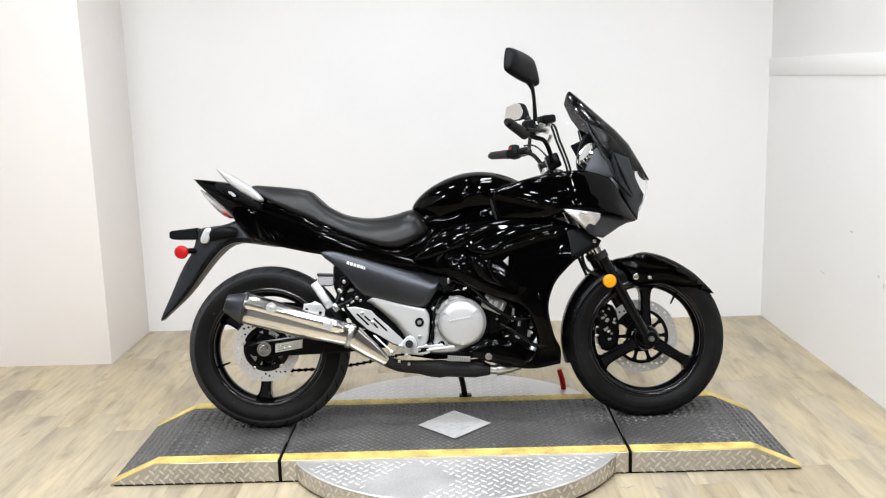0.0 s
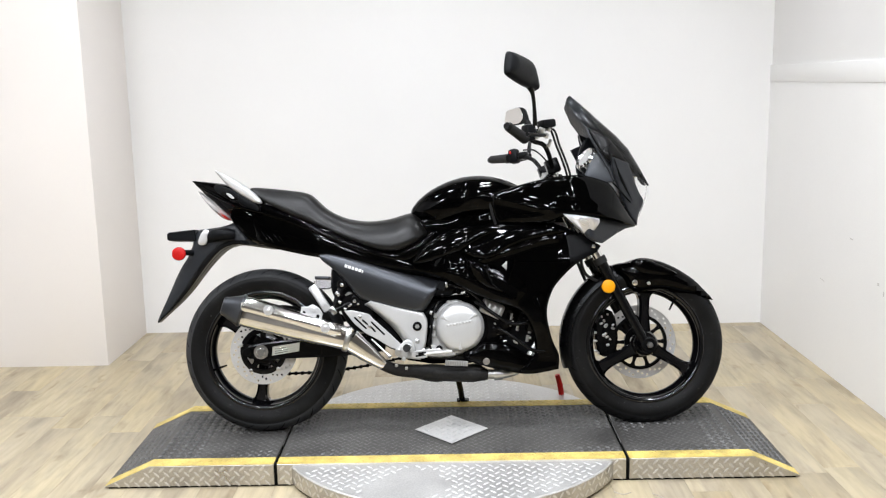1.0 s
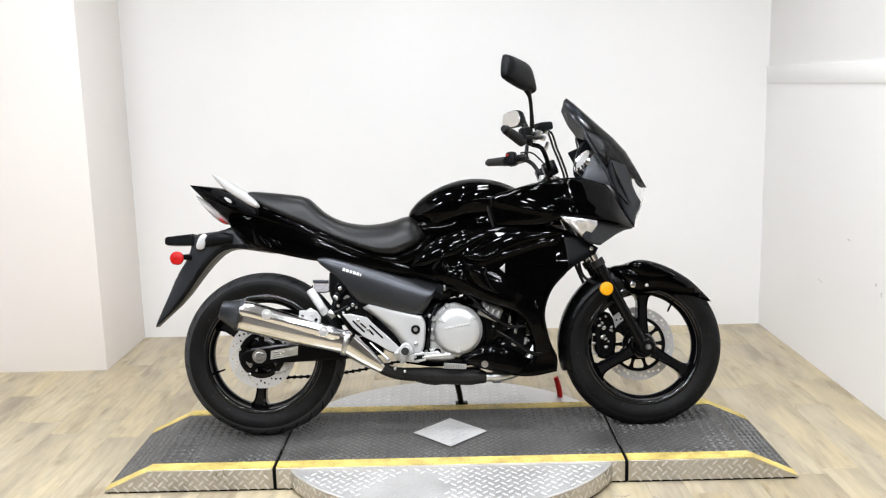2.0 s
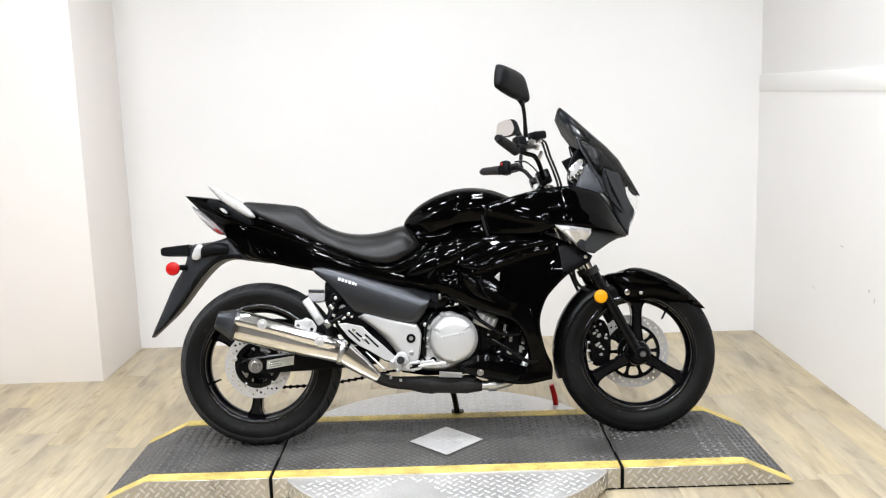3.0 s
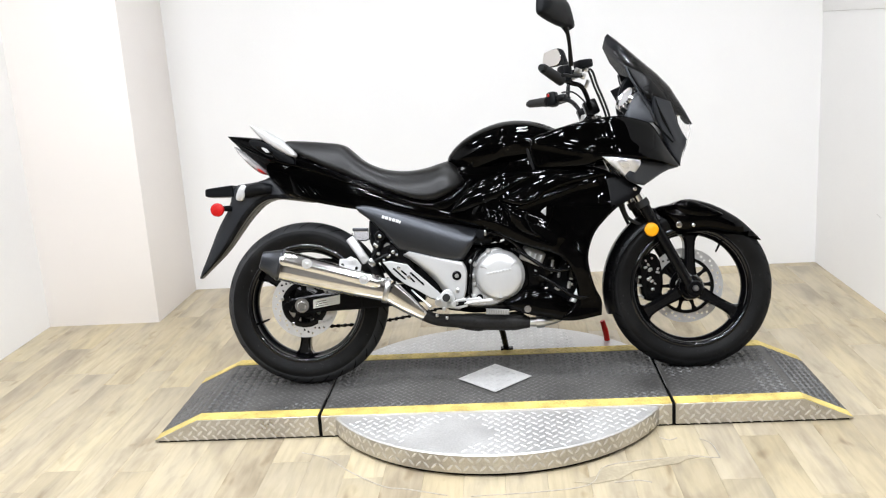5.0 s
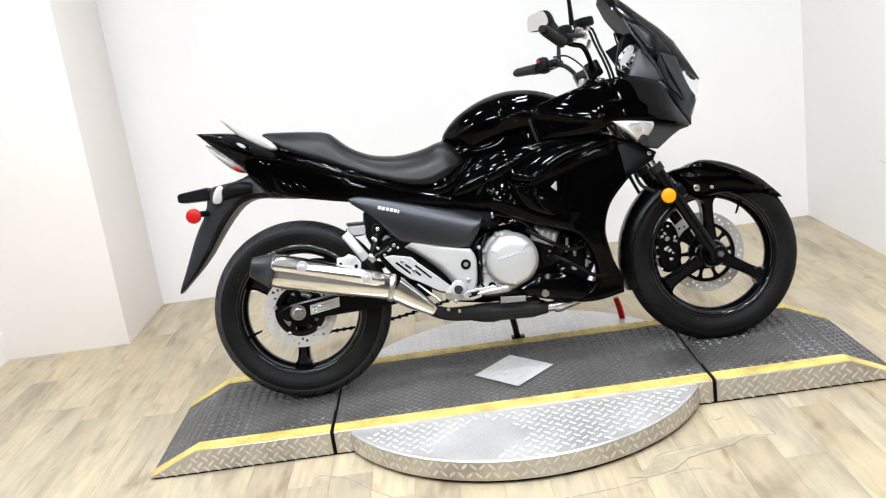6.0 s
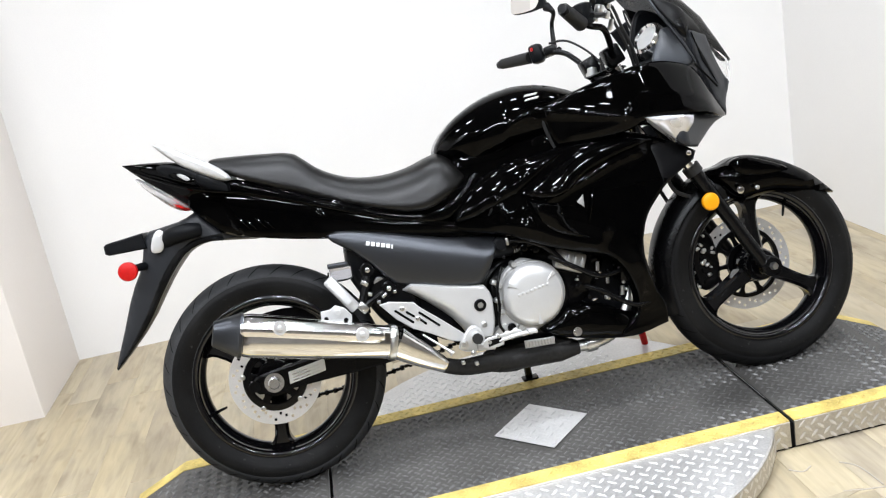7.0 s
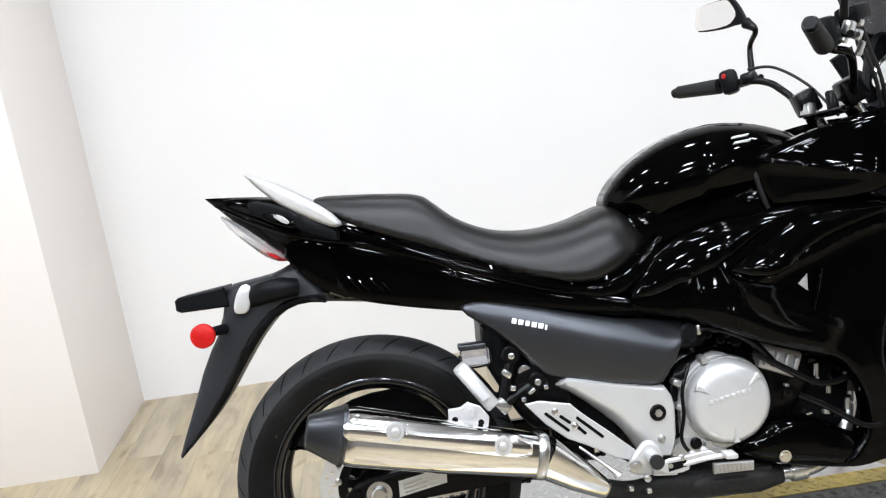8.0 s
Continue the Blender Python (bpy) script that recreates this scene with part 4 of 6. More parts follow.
for k in range(8):
    part("cover_mark", box(CX - 0.042 + 0.0115 * k, -0.172, CZ + 0.008 + 0.0018 * k, 0.0085, 0.003, 0.0085, 0.001), SILVER, cover)
part("oil_plug", disc(0.012, -0.146, -0.12, 0.655, 0.3, 0.003, 20), BLACKMETAL, case)
head = part("cylinder_head", box(0.852, -0.066, 0.44, 0.085, 0.15, 0.055, 0.008, pose(0, 0, 0, 0, 25, 0)), ALLOY, bike, "cast alloy cylinder")
for k in range(4):
    part("cooling_fin", box(0.824 + 0.018 * k, -0.146, 0.452 - 0.0085 * k, 0.009, 0.014, 0.036, 0.002, pose(0, 0, 0, 0, 25, 0)), ALLOY, head)
for x, z in ((0.94, 0.37), (0.975, 0.33), (0.985, 0.36), (0.92, 0.41)):
    part("hose_joint", tube([(x, -0.14, z - 0.012), (x + 0.004, -0.14, z + 0.012)], 0.006, 10), STEEL, head)
part("coolant_hose", tube([(0.79, -0.16, 0.47), (0.86, -0.17, 0.42), (0.92, -0.165, 0.385), (1.0, -0.15, 0.39)], 0.007, 10), BLACKMETAL, bike, "black coolant hose")
part("brace_bar", tube([(0.87, -0.165, 0.37), (0.92, -0.17, 0.34), (0.99, -0.17, 0.29), (1.04, -0.16, 0.285)], 0.007, 10), BLACKMETAL, bike)
part("engine_wiring", tube([(0.62, -0.14, 0.5), (0.7, -0.15, 0.53), (0.78, -0.16, 0.5), (0.83, -0.16, 0.44)], 0.008, 10), BLACKMETAL, bike)
for x, z in ((0.705, 0.52), (0.73, 0.505), (0.745, 0.515), (0.76, 0.495)):
    bolt(x, -0.155, z, 0.01, GLOSS)
part("intake_pipe", tube([(0.57, -0.1, 0.535), (0.64, -0.12, 0.52), (0.7, -0.1, 0.515)], 0.028, 14), SATIN, bike)
part("engine_shroud", body([(0.8, 0.5), (0.9, 0.54), (1.02, 0.54), (1.04, 0.4), (1.05, 0.24), (0.9, 0.23), (0.8, 0.25)], lambda x, z: 0.08 + 0 * x, 0.06, 0.02, turns=1, cell=0.05), SATIN, bike, "black shroud behind the cylinder")
part("radiator", box(1.02, 0, 0.5, 0.03, 0.3, 0.3, 0.006, pose(0, 0, 0, 0, 12, 0)), BLACKMETAL, bike, "black radiator behind the fairing")

clutter = random.Random(7)
for k in range(22):
    x, z = clutter.uniform(0.845, 1.0), clutter.uniform(0.3, 0.45)
    if x - 0.84 < (0.36 - z) * 0.8:
        continue
    w, h = clutter.uniform(0.006, 0.018), clutter.uniform(0.005, 0.012)
    part("engine_fitting", box(x, clutter.uniform(-0.155, -0.12), z, w, 0.014, h, 0.002, pose(0, 0, 0, 0, clutter.uniform(-50, 50), 0)), clutter.choice((STEEL, ALLOY, BLACKMETAL, BLACKMETAL)), head)
for k in range(4):
    x = clutter.uniform(0.655, 0.79)
    bolt(x, -0.15, 0.475 + 0.35 * (0.02 - abs(x - 0.72) * 0.4) + clutter.uniform(0, 0.035), clutter.uniform(0.003, 0.005), BLACKMETAL, head, "engine_screw")
part("intake_cap", disc(0.02, -0.16, -0.1, 0.668, 0.528, 0.006, 24), SATIN, bike)
part("intake_clip", box(0.686, -0.16, 0.532, 0.008, 0.01, 0.02, 0.003), STEEL, bike)
for z in (0.38, 0.43):
    part("case_flange", box(0.632, -0.14, z, 0.02, 0.03, 0.014, 0.005, pose(0, 0, 0, 0, 25, 0)), ALLOY, case)
part("breather_hose", tube([(0.655, -0.17, 0.47), (0.632, -0.178, 0.42), (0.628, -0.178, 0.37), (0.618, -0.176, 0.33), (0.624, -0.17, 0.305), (0.64, -0.16, 0.285)], 0.004, 8), BLACKMETAL, bike, "thin black breather hose")
part("lower_case", panel([(0.6, 0.3), (0.64, 0.322), (0.66, 0.3), (0.72, 0.285), (0.72, 0.268), (0.64, 0.266), (0.6, 0.274)], 0.13, 0.01, 0.01, 0.03, turns=1), ALLOY, case, "cast alloy foot of the crankcase")

# ---- frame plates, foot controls ----
def plate_y(x, z):
    """The frame cover: its rear strip falls away along a crease."""
    return 0.168 - strip_fall(x, z)


def strip_fall(x, z):
    edge = np.interp(z, [0.3, 0.31, 0.392, 0.45, 0.48], [0.565, 0.562, 0.502, 0.43, 0.39])
    return 1.1 * np.clip(edge - x, 0, 0.034)


plate_a = part("frame_cover", panel([(0.382, 0.466), (0.41, 0.48), (0.6, 0.433), (0.615, 0.405), (0.612, 0.36), (0.608, 0.325), (0.598, 0.3), (0.59, 0.291), (0.54, 0.3), (0.515, 0.345), (0.491, 0.376), (0.425, 0.44)], plate_y, 0.01, 0.006, 0.03, turns=1, sharp=(0, 1, 2, 8), cell=0.008, slant=-12.6), SILVER, bike, "silver painted frame cover plate")
part("pivot_bore", disc(0.0165, -0.184, -0.17, 0.577, 0.385, 0.003, 28), BLACKMETAL, plate_a, "dark pivot bolt bore")
part("pivot_bolt", lathe([(0.0002, -0.187), (0.008, -0.187), (0.009, -0.18), (0.0002, -0.18)], 0.577, 0, 0.385, 6), STEEL, plate_a)
bolt(0.577, -0.179, 0.332, 0.008, STEEL, plate_a)
plate_b = part("heel_guard", slab([(0.316, 0.447), (0.344, 0.449), (0.404, 0.434), (0.422, 0.414), (0.472, 0.368), (0.517, 0.324), (0.532, 0.298), (0.506, 0.304), (0.48, 0.312), (0.429, 0.345), (0.39, 0.366), (0.352, 0.4)], -0.193, -0.187, soft=0.002, turns=0), SILVER, bike, "silver heel guard plate with black slots")
for x0, z0, x1, z1 in ((0.352, 0.424, 0.395, 0.381), (0.38, 0.414, 0.4, 0.396), (0.408, 0.391, 0.427, 0.37), (0.412, 0.406, 0.46, 0.358)):
    l, tip = math.hypot(x1 - x0, z1 - z0), math.degrees(math.atan2(z0 - z1, x1 - x0))
    part("slot", moved(slab([(-l / 2, -0.0014), (-l / 2 + 0.002, -0.0032), (l / 2 - 0.002, -0.0032), (l / 2, -0.0014), (l / 2, 0.0014), (l / 2 - 0.002, 0.0032), (-l / 2 + 0.002, 0.0032), (-l / 2, 0.0014)], -0.1945, -0.19, soft=0.0006, turns=0), Matrix.Translation(((x0 + x1) / 2, 0, (z0 + z1) / 2)) @ pose(0, 0, 0, 0, tip, 0)), BLACKGAP, plate_b, "black slot")
for x, z in ((0.372, 0.424), (0.407, 0.39)):
    bolt(x, -0.193, z, 0.0065, STEEL, plate_b, "guard_screw")
part("seat_brace", slab([(0.3, 0.5), (0.36, 0.52), (0.4, 0.5), (0.43, 0.42), (0.42, 0.36), (0.37, 0.39), (0.33, 0.42), (0.3, 0.46)], -0.15, -0.12, soft=0.008, turns=1), BLACKMETAL, bike, "black bracket behind the heel guard")
peg = part("rider_footpeg", tube([(0.545, -0.19, 0.312), (0.543, -0.23, 0.312), (0.54, -0.27, 0.314)], [0.014, 0.0135, 0.013], 14), SILVER, bike, "silver rider footpeg")
part("peg_rubber", tube([(0.54, -0.262, 0.3145), (0.5395, -0.272, 0.3145)], 0.0138, 14), GRIP, peg)
part("peg_bracket", slab([(0.498, 0.3), (0.515, 0.322), (0.535, 0.342), (0.558, 0.336), (0.57, 0.3), (0.556, 0.272), (0.52, 0.274), (0.494, 0.286)], -0.212, -0.194, soft=0.005), SILVER, peg, "silver cast peg bracket")
pedal = part("brake_pedal", slab([(0.553, 0.274), (0.56, 0.302), (0.61, 0.304), (0.657, 0.308), (0.668, 0.296), (0.614, 0.288), (0.61, 0.273)], -0.226, -0.216, soft=0.002, turns=1), SILVER, bike, "silver rear brake pedal arm")
# black piece on the arm that replaces an opening's shade
part("pedal_window", slab([(0.571, 0.295), (0.607, 0.297), (0.606, 0.284), (0.57, 0.279)], -0.2275, -0.224, soft=0.0008, turns=0), BLACKGAP, pedal, "dark inset in place of the shaded opening in the pedal arm")
part("pedal_rod", tube([(0.6, -0.222, 0.288), (0.65, -0.226, 0.293), (0.69, -0.23, 0.294)], [0.006, 0.005, 0.006], 10), SILVER, pedal)
part("pedal_tread", box(0.688, -0.238, 0.297, 0.024, 0.036, 0.01, 0.003, pose(0, 0, 0, 0, 4, 0)), SILVER, pedal)
for x, z, r in ((0.628, 0.298, 0.007), (0.652, 0.3, 0.008), (0.672, 0.287, 0.006)):
    bolt(x, -0.2, z, r, SILVER, pedal, "linkage_bolt")
part("frame_label", slab([(0.674, 0.241), (0.676, 0.261), (0.758, 0.254), (0.756, 0.236)], -0.171, -0.16, soft=0.001, turns=0), ALLOY, bike, "silver ribbed plate with fine print")
for k in range(9):
    part("label_bar", box(0.682 + 0.0085 * k, -0.1715, 0.2505 - 0.0007 * k, 0.005, 0.002, 0.013, 0), STEEL, bike)
part("master_rod", tube([(0.412, -0.18, 0.343), (0.463, -0.19, 0.294), (0.478, -0.195, 0.278)], [0.0025, 0.0035, 0.009], 8), STEEL, bike)
res = part("fluid_reservoir", box(0.238, -0.125, 0.545, 0.058, 0.035, 0.034, 0.005, pose(0, 0, 0, 0, 3, 0)), FROST, bike, "translucent brake fluid reservoir")
part("reservoir_cap", box(0.234, -0.125, 0.567, 0.055, 0.037, 0.012, 0.003, pose(0, 0, 0, 0, 3, 0)), GREY, res)
part("reservoir_strap", tube([(0.206, -0.145, 0.555), (0.208, -0.149, 0.531), (0.262, -0.149, 0.529), (0.268, -0.145, 0.553)], 0.002, 6), BLACKMETAL, res)
ppeg = part("passenger_footpeg", moved(box(0, 0, 0, 0.108, 0.028, 0.03, 0.006), Matrix.Translation((0.228, -0.172, 0.494)) @ pose(0, 0, 0, 0, 58, 0)), SILVER, bike, "folded silver passenger footpeg")
part("peg_pad", moved(box(0, 0, 0, 0.075, 0.006, 0.018, 0.003), Matrix.Translation((0.224, -0.188, 0.5)) @ pose(0, 0, 0, 0, 58, 0)), LABEL, ppeg)
part("peg_hinge", box(0.275, -0.172, 0.448, 0.03, 0.03, 0.022, 0.004, pose(0, 0, 0, 0, 53, 0)), STEEL, ppeg)
part("footpeg_stay", joined(tube([(0.307, -0.145, 0.54), (0.29, -0.155, 0.49), (0.275, -0.16, 0.452)], 0.012, 10), tube([(0.352, -0.145, 0.48), (0.31, -0.155, 0.462), (0.275, -0.16, 0.446)], 0.011, 10)), BLACKMETAL, bike, "black passenger footpeg stay")
for x, z in ((0.307, 0.54), (0.352, 0.48)):
    part("stay_eye", disc(0.02, -0.16, -0.13, x, z, 0.004, 24), BLACKMETAL, bike)
    bolt(x, -0.161, z, 0.0065, STEEL)
for x, z, w, h, turn in ((0.292, 0.508, 0.02, 0.012, 40), (0.3, 0.478, 0.012, 0.01, 20), (0.336, 0.466, 0.016, 0.008, -30), (0.318, 0.452, 0.01, 0.01, 10), (0.365, 0.47, 0.009, 0.009, 0)):
    part("stay_fitting", box(x, -0.168, z, w, 0.012, h, 0.002, pose(0, 0, 0, 0, turn, 0)), STEEL, bike, "small bright bracket fitting")
part("inner_stay", slab([(0.31, 0.5), (0.33, 0.52), (0.355, 0.5), (0.335, 0.482)], -0.148, -0.14, soft=0.002), STEEL, bike)
part("pivot_shroud", body([(0.32, 0.45), (0.44, 0.46), (0.56, 0.4), (0.56, 0.28), (0.49, 0.29), (0.42, 0.335), (0.36, 0.372)], lambda x, z: 0.1 + 0 * x, 0.08, 0.02, turns=1, cell=0.05), SATIN, bike, "black plastic cover round the swing arm pivot")
part("inner_guard", body([(0.262, 0.62), (0.34, 0.6), (0.42, 0.5), (0.42, 0.36), (0.35, 0.36), (0.32, 0.39), (0.298, 0.43), (0.275, 0.48), (0.255, 0.53)], lambda x, z: 0.11 + 0 * x, 0.07, 0.03, turns=1), SATIN, bike, "black plastic inner mudguard")
for x, z, r in ((0.508, 0.3, 0.012), (0.575, 0.29, 0.009), (0.6, 0.3, 0.008), (0.528, 0.272, 0.007)):
    bolt(x, -0.222, z, r, STEEL, bike, "pedal_bolt")
part("pedal_link", box(0.565, -0.215, 0.281, 0.05, 0.016, 0.02, 0.004, pose(0, 0, 0, 0, 8, 0)), ALLOY, bike)
stand = part("side_stand", tube([(0.7, 0.11, 0.22), (0.732, 0.19, 0.142), (0.747, 0.262, 0.062)], [0.014, 0.012, 0.012], 10), BLACKMETAL, bike, "black side stand")
part("stand_foot", box(0.75, 0.262, 0.058, 0.05, 0.034, 0.008, 0.003, pose(0, 0, 0, 12, 0, 0)), BLACKMETAL, stand)
part("tank_skirt", body([(0.57, 0.775), (0.7, 0.79), (1.02, 0.83), (1.05, 0.74), (0.9, 0.7), (0.64, 0.66), (0.6, 0.7)], lambda x, z: 0.098 + 0.037 * np.clip((x - 0.6) / 0.25, 0, 1), 0.085, 0.02, turns=1, cell=0.02), GLOSS, bike, "gloss black skirt below the tank")

# ---- seat, tail, side panels ----
SEAT = [(-0.05, 0.916), (0.06, 0.905), (0.178, 0.889), (0.205, 0.864), (0.245, 0.824), (0.315, 0.788), (0.4, 0.774), (0.48, 0.782), (0.54, 0.801), (0.572, 0.806), (0.605, 0.775), (0.632, 0.742), (0.618, 0.715), (0.585, 0.693), (0.525, 0.665), (0.48, 0.658), (0.41, 0.676), (0.29, 0.722), (0.164, 0.778), (0.03, 0.845), (-0.02, 0.88)]
seat_top = lambda x: sum(np.interp(x + 0.006 * k, [q[0] for q in SEAT[:12]], [q[1] for q in SEAT[:12]]) for k in range(-4, 5)) / 9


def seat_side(x, z, d):
    smooth = lambda t: np.clip(t, 0, 1) ** 2 * (3 - 2 * np.clip(t, 0, 1))
    half = 0.108 + 0.042 * smooth((x - 0.17) / 0.26) - 0.022 * smooth((x - 0.5) / 0.16)
    drop = np.maximum(seat_top(x) - z, 0)
    return -(0.05 + (half - 0.05) * swell(drop, 0.12) + 0.006 * smooth(drop / 0.12)) + 0.014 * (1 - swell(d, 0.018))


seat = part("seat", solid(SEAT, seat_side, lambda x, z, d: -seat_side(x, z, d), cell=0.012), VINYL, bike, "black vinyl two-level seat", 60)
tail_y = lambda x, z: 0.066 + 0.07 * np.clip((x + 0.14) / 0.36, 0, 1) ** 1.3
both("tail_panel", panel([(-0.06, 0.828), (0.01, 0.812), (0.09, 0.785), (0.18, 0.748), (0.3, 0.7), (0.4, 0.66), (0.5, 0.632), (0.6, 0.6), (0.6, 0.578), (0.5, 0.592), (0.4, 0.61), (0.3, 0.632), (0.214, 0.642), (0.05, 0.68), (-0.002, 0.702), (-0.03, 0.75)], tail_y, 0.008, 0.05, 0.03, cell=0.011, slant=-20), GLOSS, "gloss black tail side panel")
both("seat_rail_trim", panel([(-0.06, 0.834), (0.0, 0.85), (0.05, 0.826), (0.164, 0.772), (0.29, 0.716), (0.41, 0.67), (0.48, 0.652), (0.53, 0.655), (0.6, 0.69), (0.64, 0.735), (0.66, 0.72), (0.6, 0.65), (0.54, 0.615), (0.45, 0.635), (0.3, 0.69), (0.15, 0.752), (0.0, 0.808)], lambda x, z: tail_y(x, z) - 0.004, 0.009, 0.011, 0.04, turns=2, cell=0.009, slant=-22, inset=(0.0015, 0.0025, 0.003)), GLOSS, "gloss black trim under the seat")
cowl = part("tail_cowl", body([(-0.266, 0.945), (-0.16, 0.934), (-0.06, 0.915), (0.0, 0.885), (0.01, 0.83), (-0.05, 0.818), (-0.1, 0.8), (-0.13, 0.81), (-0.2, 0.875), (-0.235, 0.912)], lambda x, z: 0.025 + 0.08 * np.clip((x + 0.26) / 0.22, 0, 1), 0.016, 0.035, sharp=(0,), turns=2, cell=0.012), GLOSS, bike, "gloss black pointed tail cowl")
both("tail_crease", tube([(-0.245, -0.03, 0.926), (-0.18, -0.075, 0.888), (-0.1, -0.105, 0.848), (-0.04, -0.112, 0.826), (0.02, -0.112, 0.81)], [0.002, 0.004, 0.005, 0.005, 0.004], 8), GLOSS, "raised crease along the tail", cowl)
ridge_line = [(0.0, 0.817), (0.071, 0.794), (0.141, 0.766), (0.212, 0.736), (0.29, 0.702), (0.385, 0.664), (0.45, 0.643)]
both("tail_ridge", tube([(x, -float(tail_y(x, z)) - 0.007, z) for x, z in ridge_line], [0.003, 0.0042, 0.0042, 0.0042, 0.004, 0.003], 8), GLOSS, "fine raised ridge below the seat")
for x0, z0, x1, z1 in ((0.009, 0.742, 0.033, 0.71), (0.029, 0.732, 0.052, 0.702), (0.053, 0.733, 0.077, 0.703), (0.075, 0.723, 0.096, 0.697)):
    part("vent_rib", tube([(x0, -float(tail_y(x0, z0)) - 0.009, z0), (0.5 * (x0 + x1), -float(tail_y(x0, z0)) - 0.014, 0.5 * (z0 + z1)), (x1, -float(tail_y(x1, z1)) - 0.009, z1)], [0.002, 0.0034, 0.002], 8), GLOSS, bike)
recess_y = lambda x, z: 0.032 + 0.08 * np.clip((x + 0.26) / 0.22, 0, 1)
both("tail_recess", panel([(-0.17, 0.925), (-0.13, 0.917), (-0.075, 0.89), (-0.06, 0.865), (-0.1, 0.858), (-0.15, 0.885), (-0.175, 0.91)], recess_y, 0.004, 0.01, 0.02), SATIN, "dark recess in the tail cowl", cowl)
both("recess_lip", panel([(-0.15, 0.898), (-0.115, 0.893), (-0.08, 0.872), (-0.07, 0.862), (-0.1, 0.861), (-0.135, 0.878)], lambda x, z: recess_y(x, z) + 0.003, 0.004, 0.01, 0.01), GLOSS, "", cowl)
both("recess_plate", panel([(-0.126, 0.89), (-0.106, 0.887), (-0.086, 0.868), (-0.1, 0.866)], lambda x, z: recess_y(x, z) + 0.009, 0.001, 0.004, 0.004, turns=1), SILVER, "small bright plate in the tail recess", cowl)
lamp = part("tail_lamp", body([(-0.232, 0.905), (-0.165, 0.852), (-0.115, 0.808), (-0.105, 0.788), (-0.15, 0.796), (-0.208, 0.856), (-0.24, 0.9)], lambda x, z: 0.07 + 0 * x, 0.03, 0.02, turns=2, cell=0.012, slant=-42), LENSWHITE, bike, "pale clear tail lamp lens")
part("brake_bulb_lens", body([(-0.168, 0.832), (-0.118, 0.803), (-0.108, 0.79), (-0.14, 0.796)], lambda x, z: 0.0715 + 0 * x, 0.05, 0.012, turns=1), RED, lamp, "red brake light element")
part("tail_underside", body([(-0.12, 0.81), (-0.08, 0.86), (0.06, 0.84), (0.3, 0.73), (0.5, 0.7), (0.62, 0.73), (0.66, 0.66), (0.5, 0.61), (0.3, 0.645), (0.06, 0.69), (-0.03, 0.7), (-0.095, 0.77)], lambda x, z: 0.088 + 0.045 * np.clip(x / 0.3, 0, 1), 0.07, 0.02, turns=1, cell=0.04), GLOSS, bike, "gloss black tail frame cover")
rail_y = lambda x, z: 0.05 + 0.072 * np.clip((x + 0.19) / 0.18, 0, 1)
rail_geo = panel([(-0.172, 0.979), (-0.131, 0.965), (-0.075, 0.927), (-0.014, 0.888), (0.016, 0.852), (0.01, 0.844), (-0.012, 0.848), (-0.079, 0.888), (-0.118, 0.917), (-0.15, 0.951)], rail_y, 0.014, 0.014, 0.02, sharp=(0,), cell=0.012)
both("grab_rail", rail_geo, SILVER, "silver painted grab rail")
both("rail_mount", panel([(-0.078, 0.885), (-0.06, 0.884), (0.004, 0.846), (0.006, 0.812), (-0.03, 0.82), (-0.082, 0.852)], lambda x, z: 0.1 + 0.1 * np.clip(x, -0.08, 0), 0.014, 0.012, 0.03, turns=1), SATIN, "black grab rail mount")
# rear mudguard with plate holder
fender = part("rear_mudguard", body([(-0.25, 0.758), (-0.19, 0.764), (-0.143, 0.77), (-0.09, 0.792), (-0.05, 0.743), (-0.026, 0.71), (0.06, 0.69), (0.06, 0.675), (-0.037, 0.692), (-0.092, 0.7), (-0.142, 0.686), (-0.182, 0.65), (-0.224, 0.6), (-0.29, 0.51), (-0.374, 0.433), (-0.399, 0.412), (-0.401, 0.42), (-0.355, 0.518), (-0.318, 0.603), (-0.272, 0.675)], lambda x, z: 0.028 + 0.034 * np.clip((x + 0.36) / 0.2, 0, 1), 0.02, 0.016, turns=1, cell=0.018, sharp=(15,)), NOSE, bike, "satin black rear mudguard")
part("plate_holder", slab([(-0.354, 0.744), (-0.346, 0.75), (-0.25, 0.759), (-0.245, 0.716), (-0.344, 0.718), (-0.354, 0.724)], -0.05, 0.05, soft=0.004, turns=0), SATIN, fender, "black plastic plate holder arm")
both("inner_flange", panel([(-0.03, 0.692), (-0.092, 0.702), (-0.142, 0.688), (-0.182, 0.652), (-0.224, 0.602), (-0.29, 0.512), (-0.372, 0.436), (-0.398, 0.413), (-0.34, 0.478), (-0.27, 0.572), (-0.22, 0.645), (-0.175, 0.69), (-0.13, 0.712), (-0.09, 0.716)], lambda x, z: 0.026 + 0.034 * np.clip((x + 0.36) / 0.2, 0, 1), 0.005, 0.008, 0.02, turns=1, sharp=(7,), cell=0.03), BLACKMETAL, "black inner flange of the mudguard", fender)
part("signal_stub", tube([(-0.2, -0.04, 0.725), (-0.17, -0.062, 0.735), (-0.13, -0.07, 0.738), (-0.1, -0.06, 0.735)], [0.022, 0.024, 0.023, 0.018], 14), SATIN, fender, "stub of a removed rear signal")
part("signal_band", panel([(-0.232, 0.7), (-0.206, 0.698), (-0.198, 0.72), (-0.19, 0.75), (-0.206, 0.76), (-0.222, 0.744), (-0.233, 0.716)], 0.068, 0.004, 0.008, 0.01, turns=1), SILVER, fender, "pale curved signal lens")
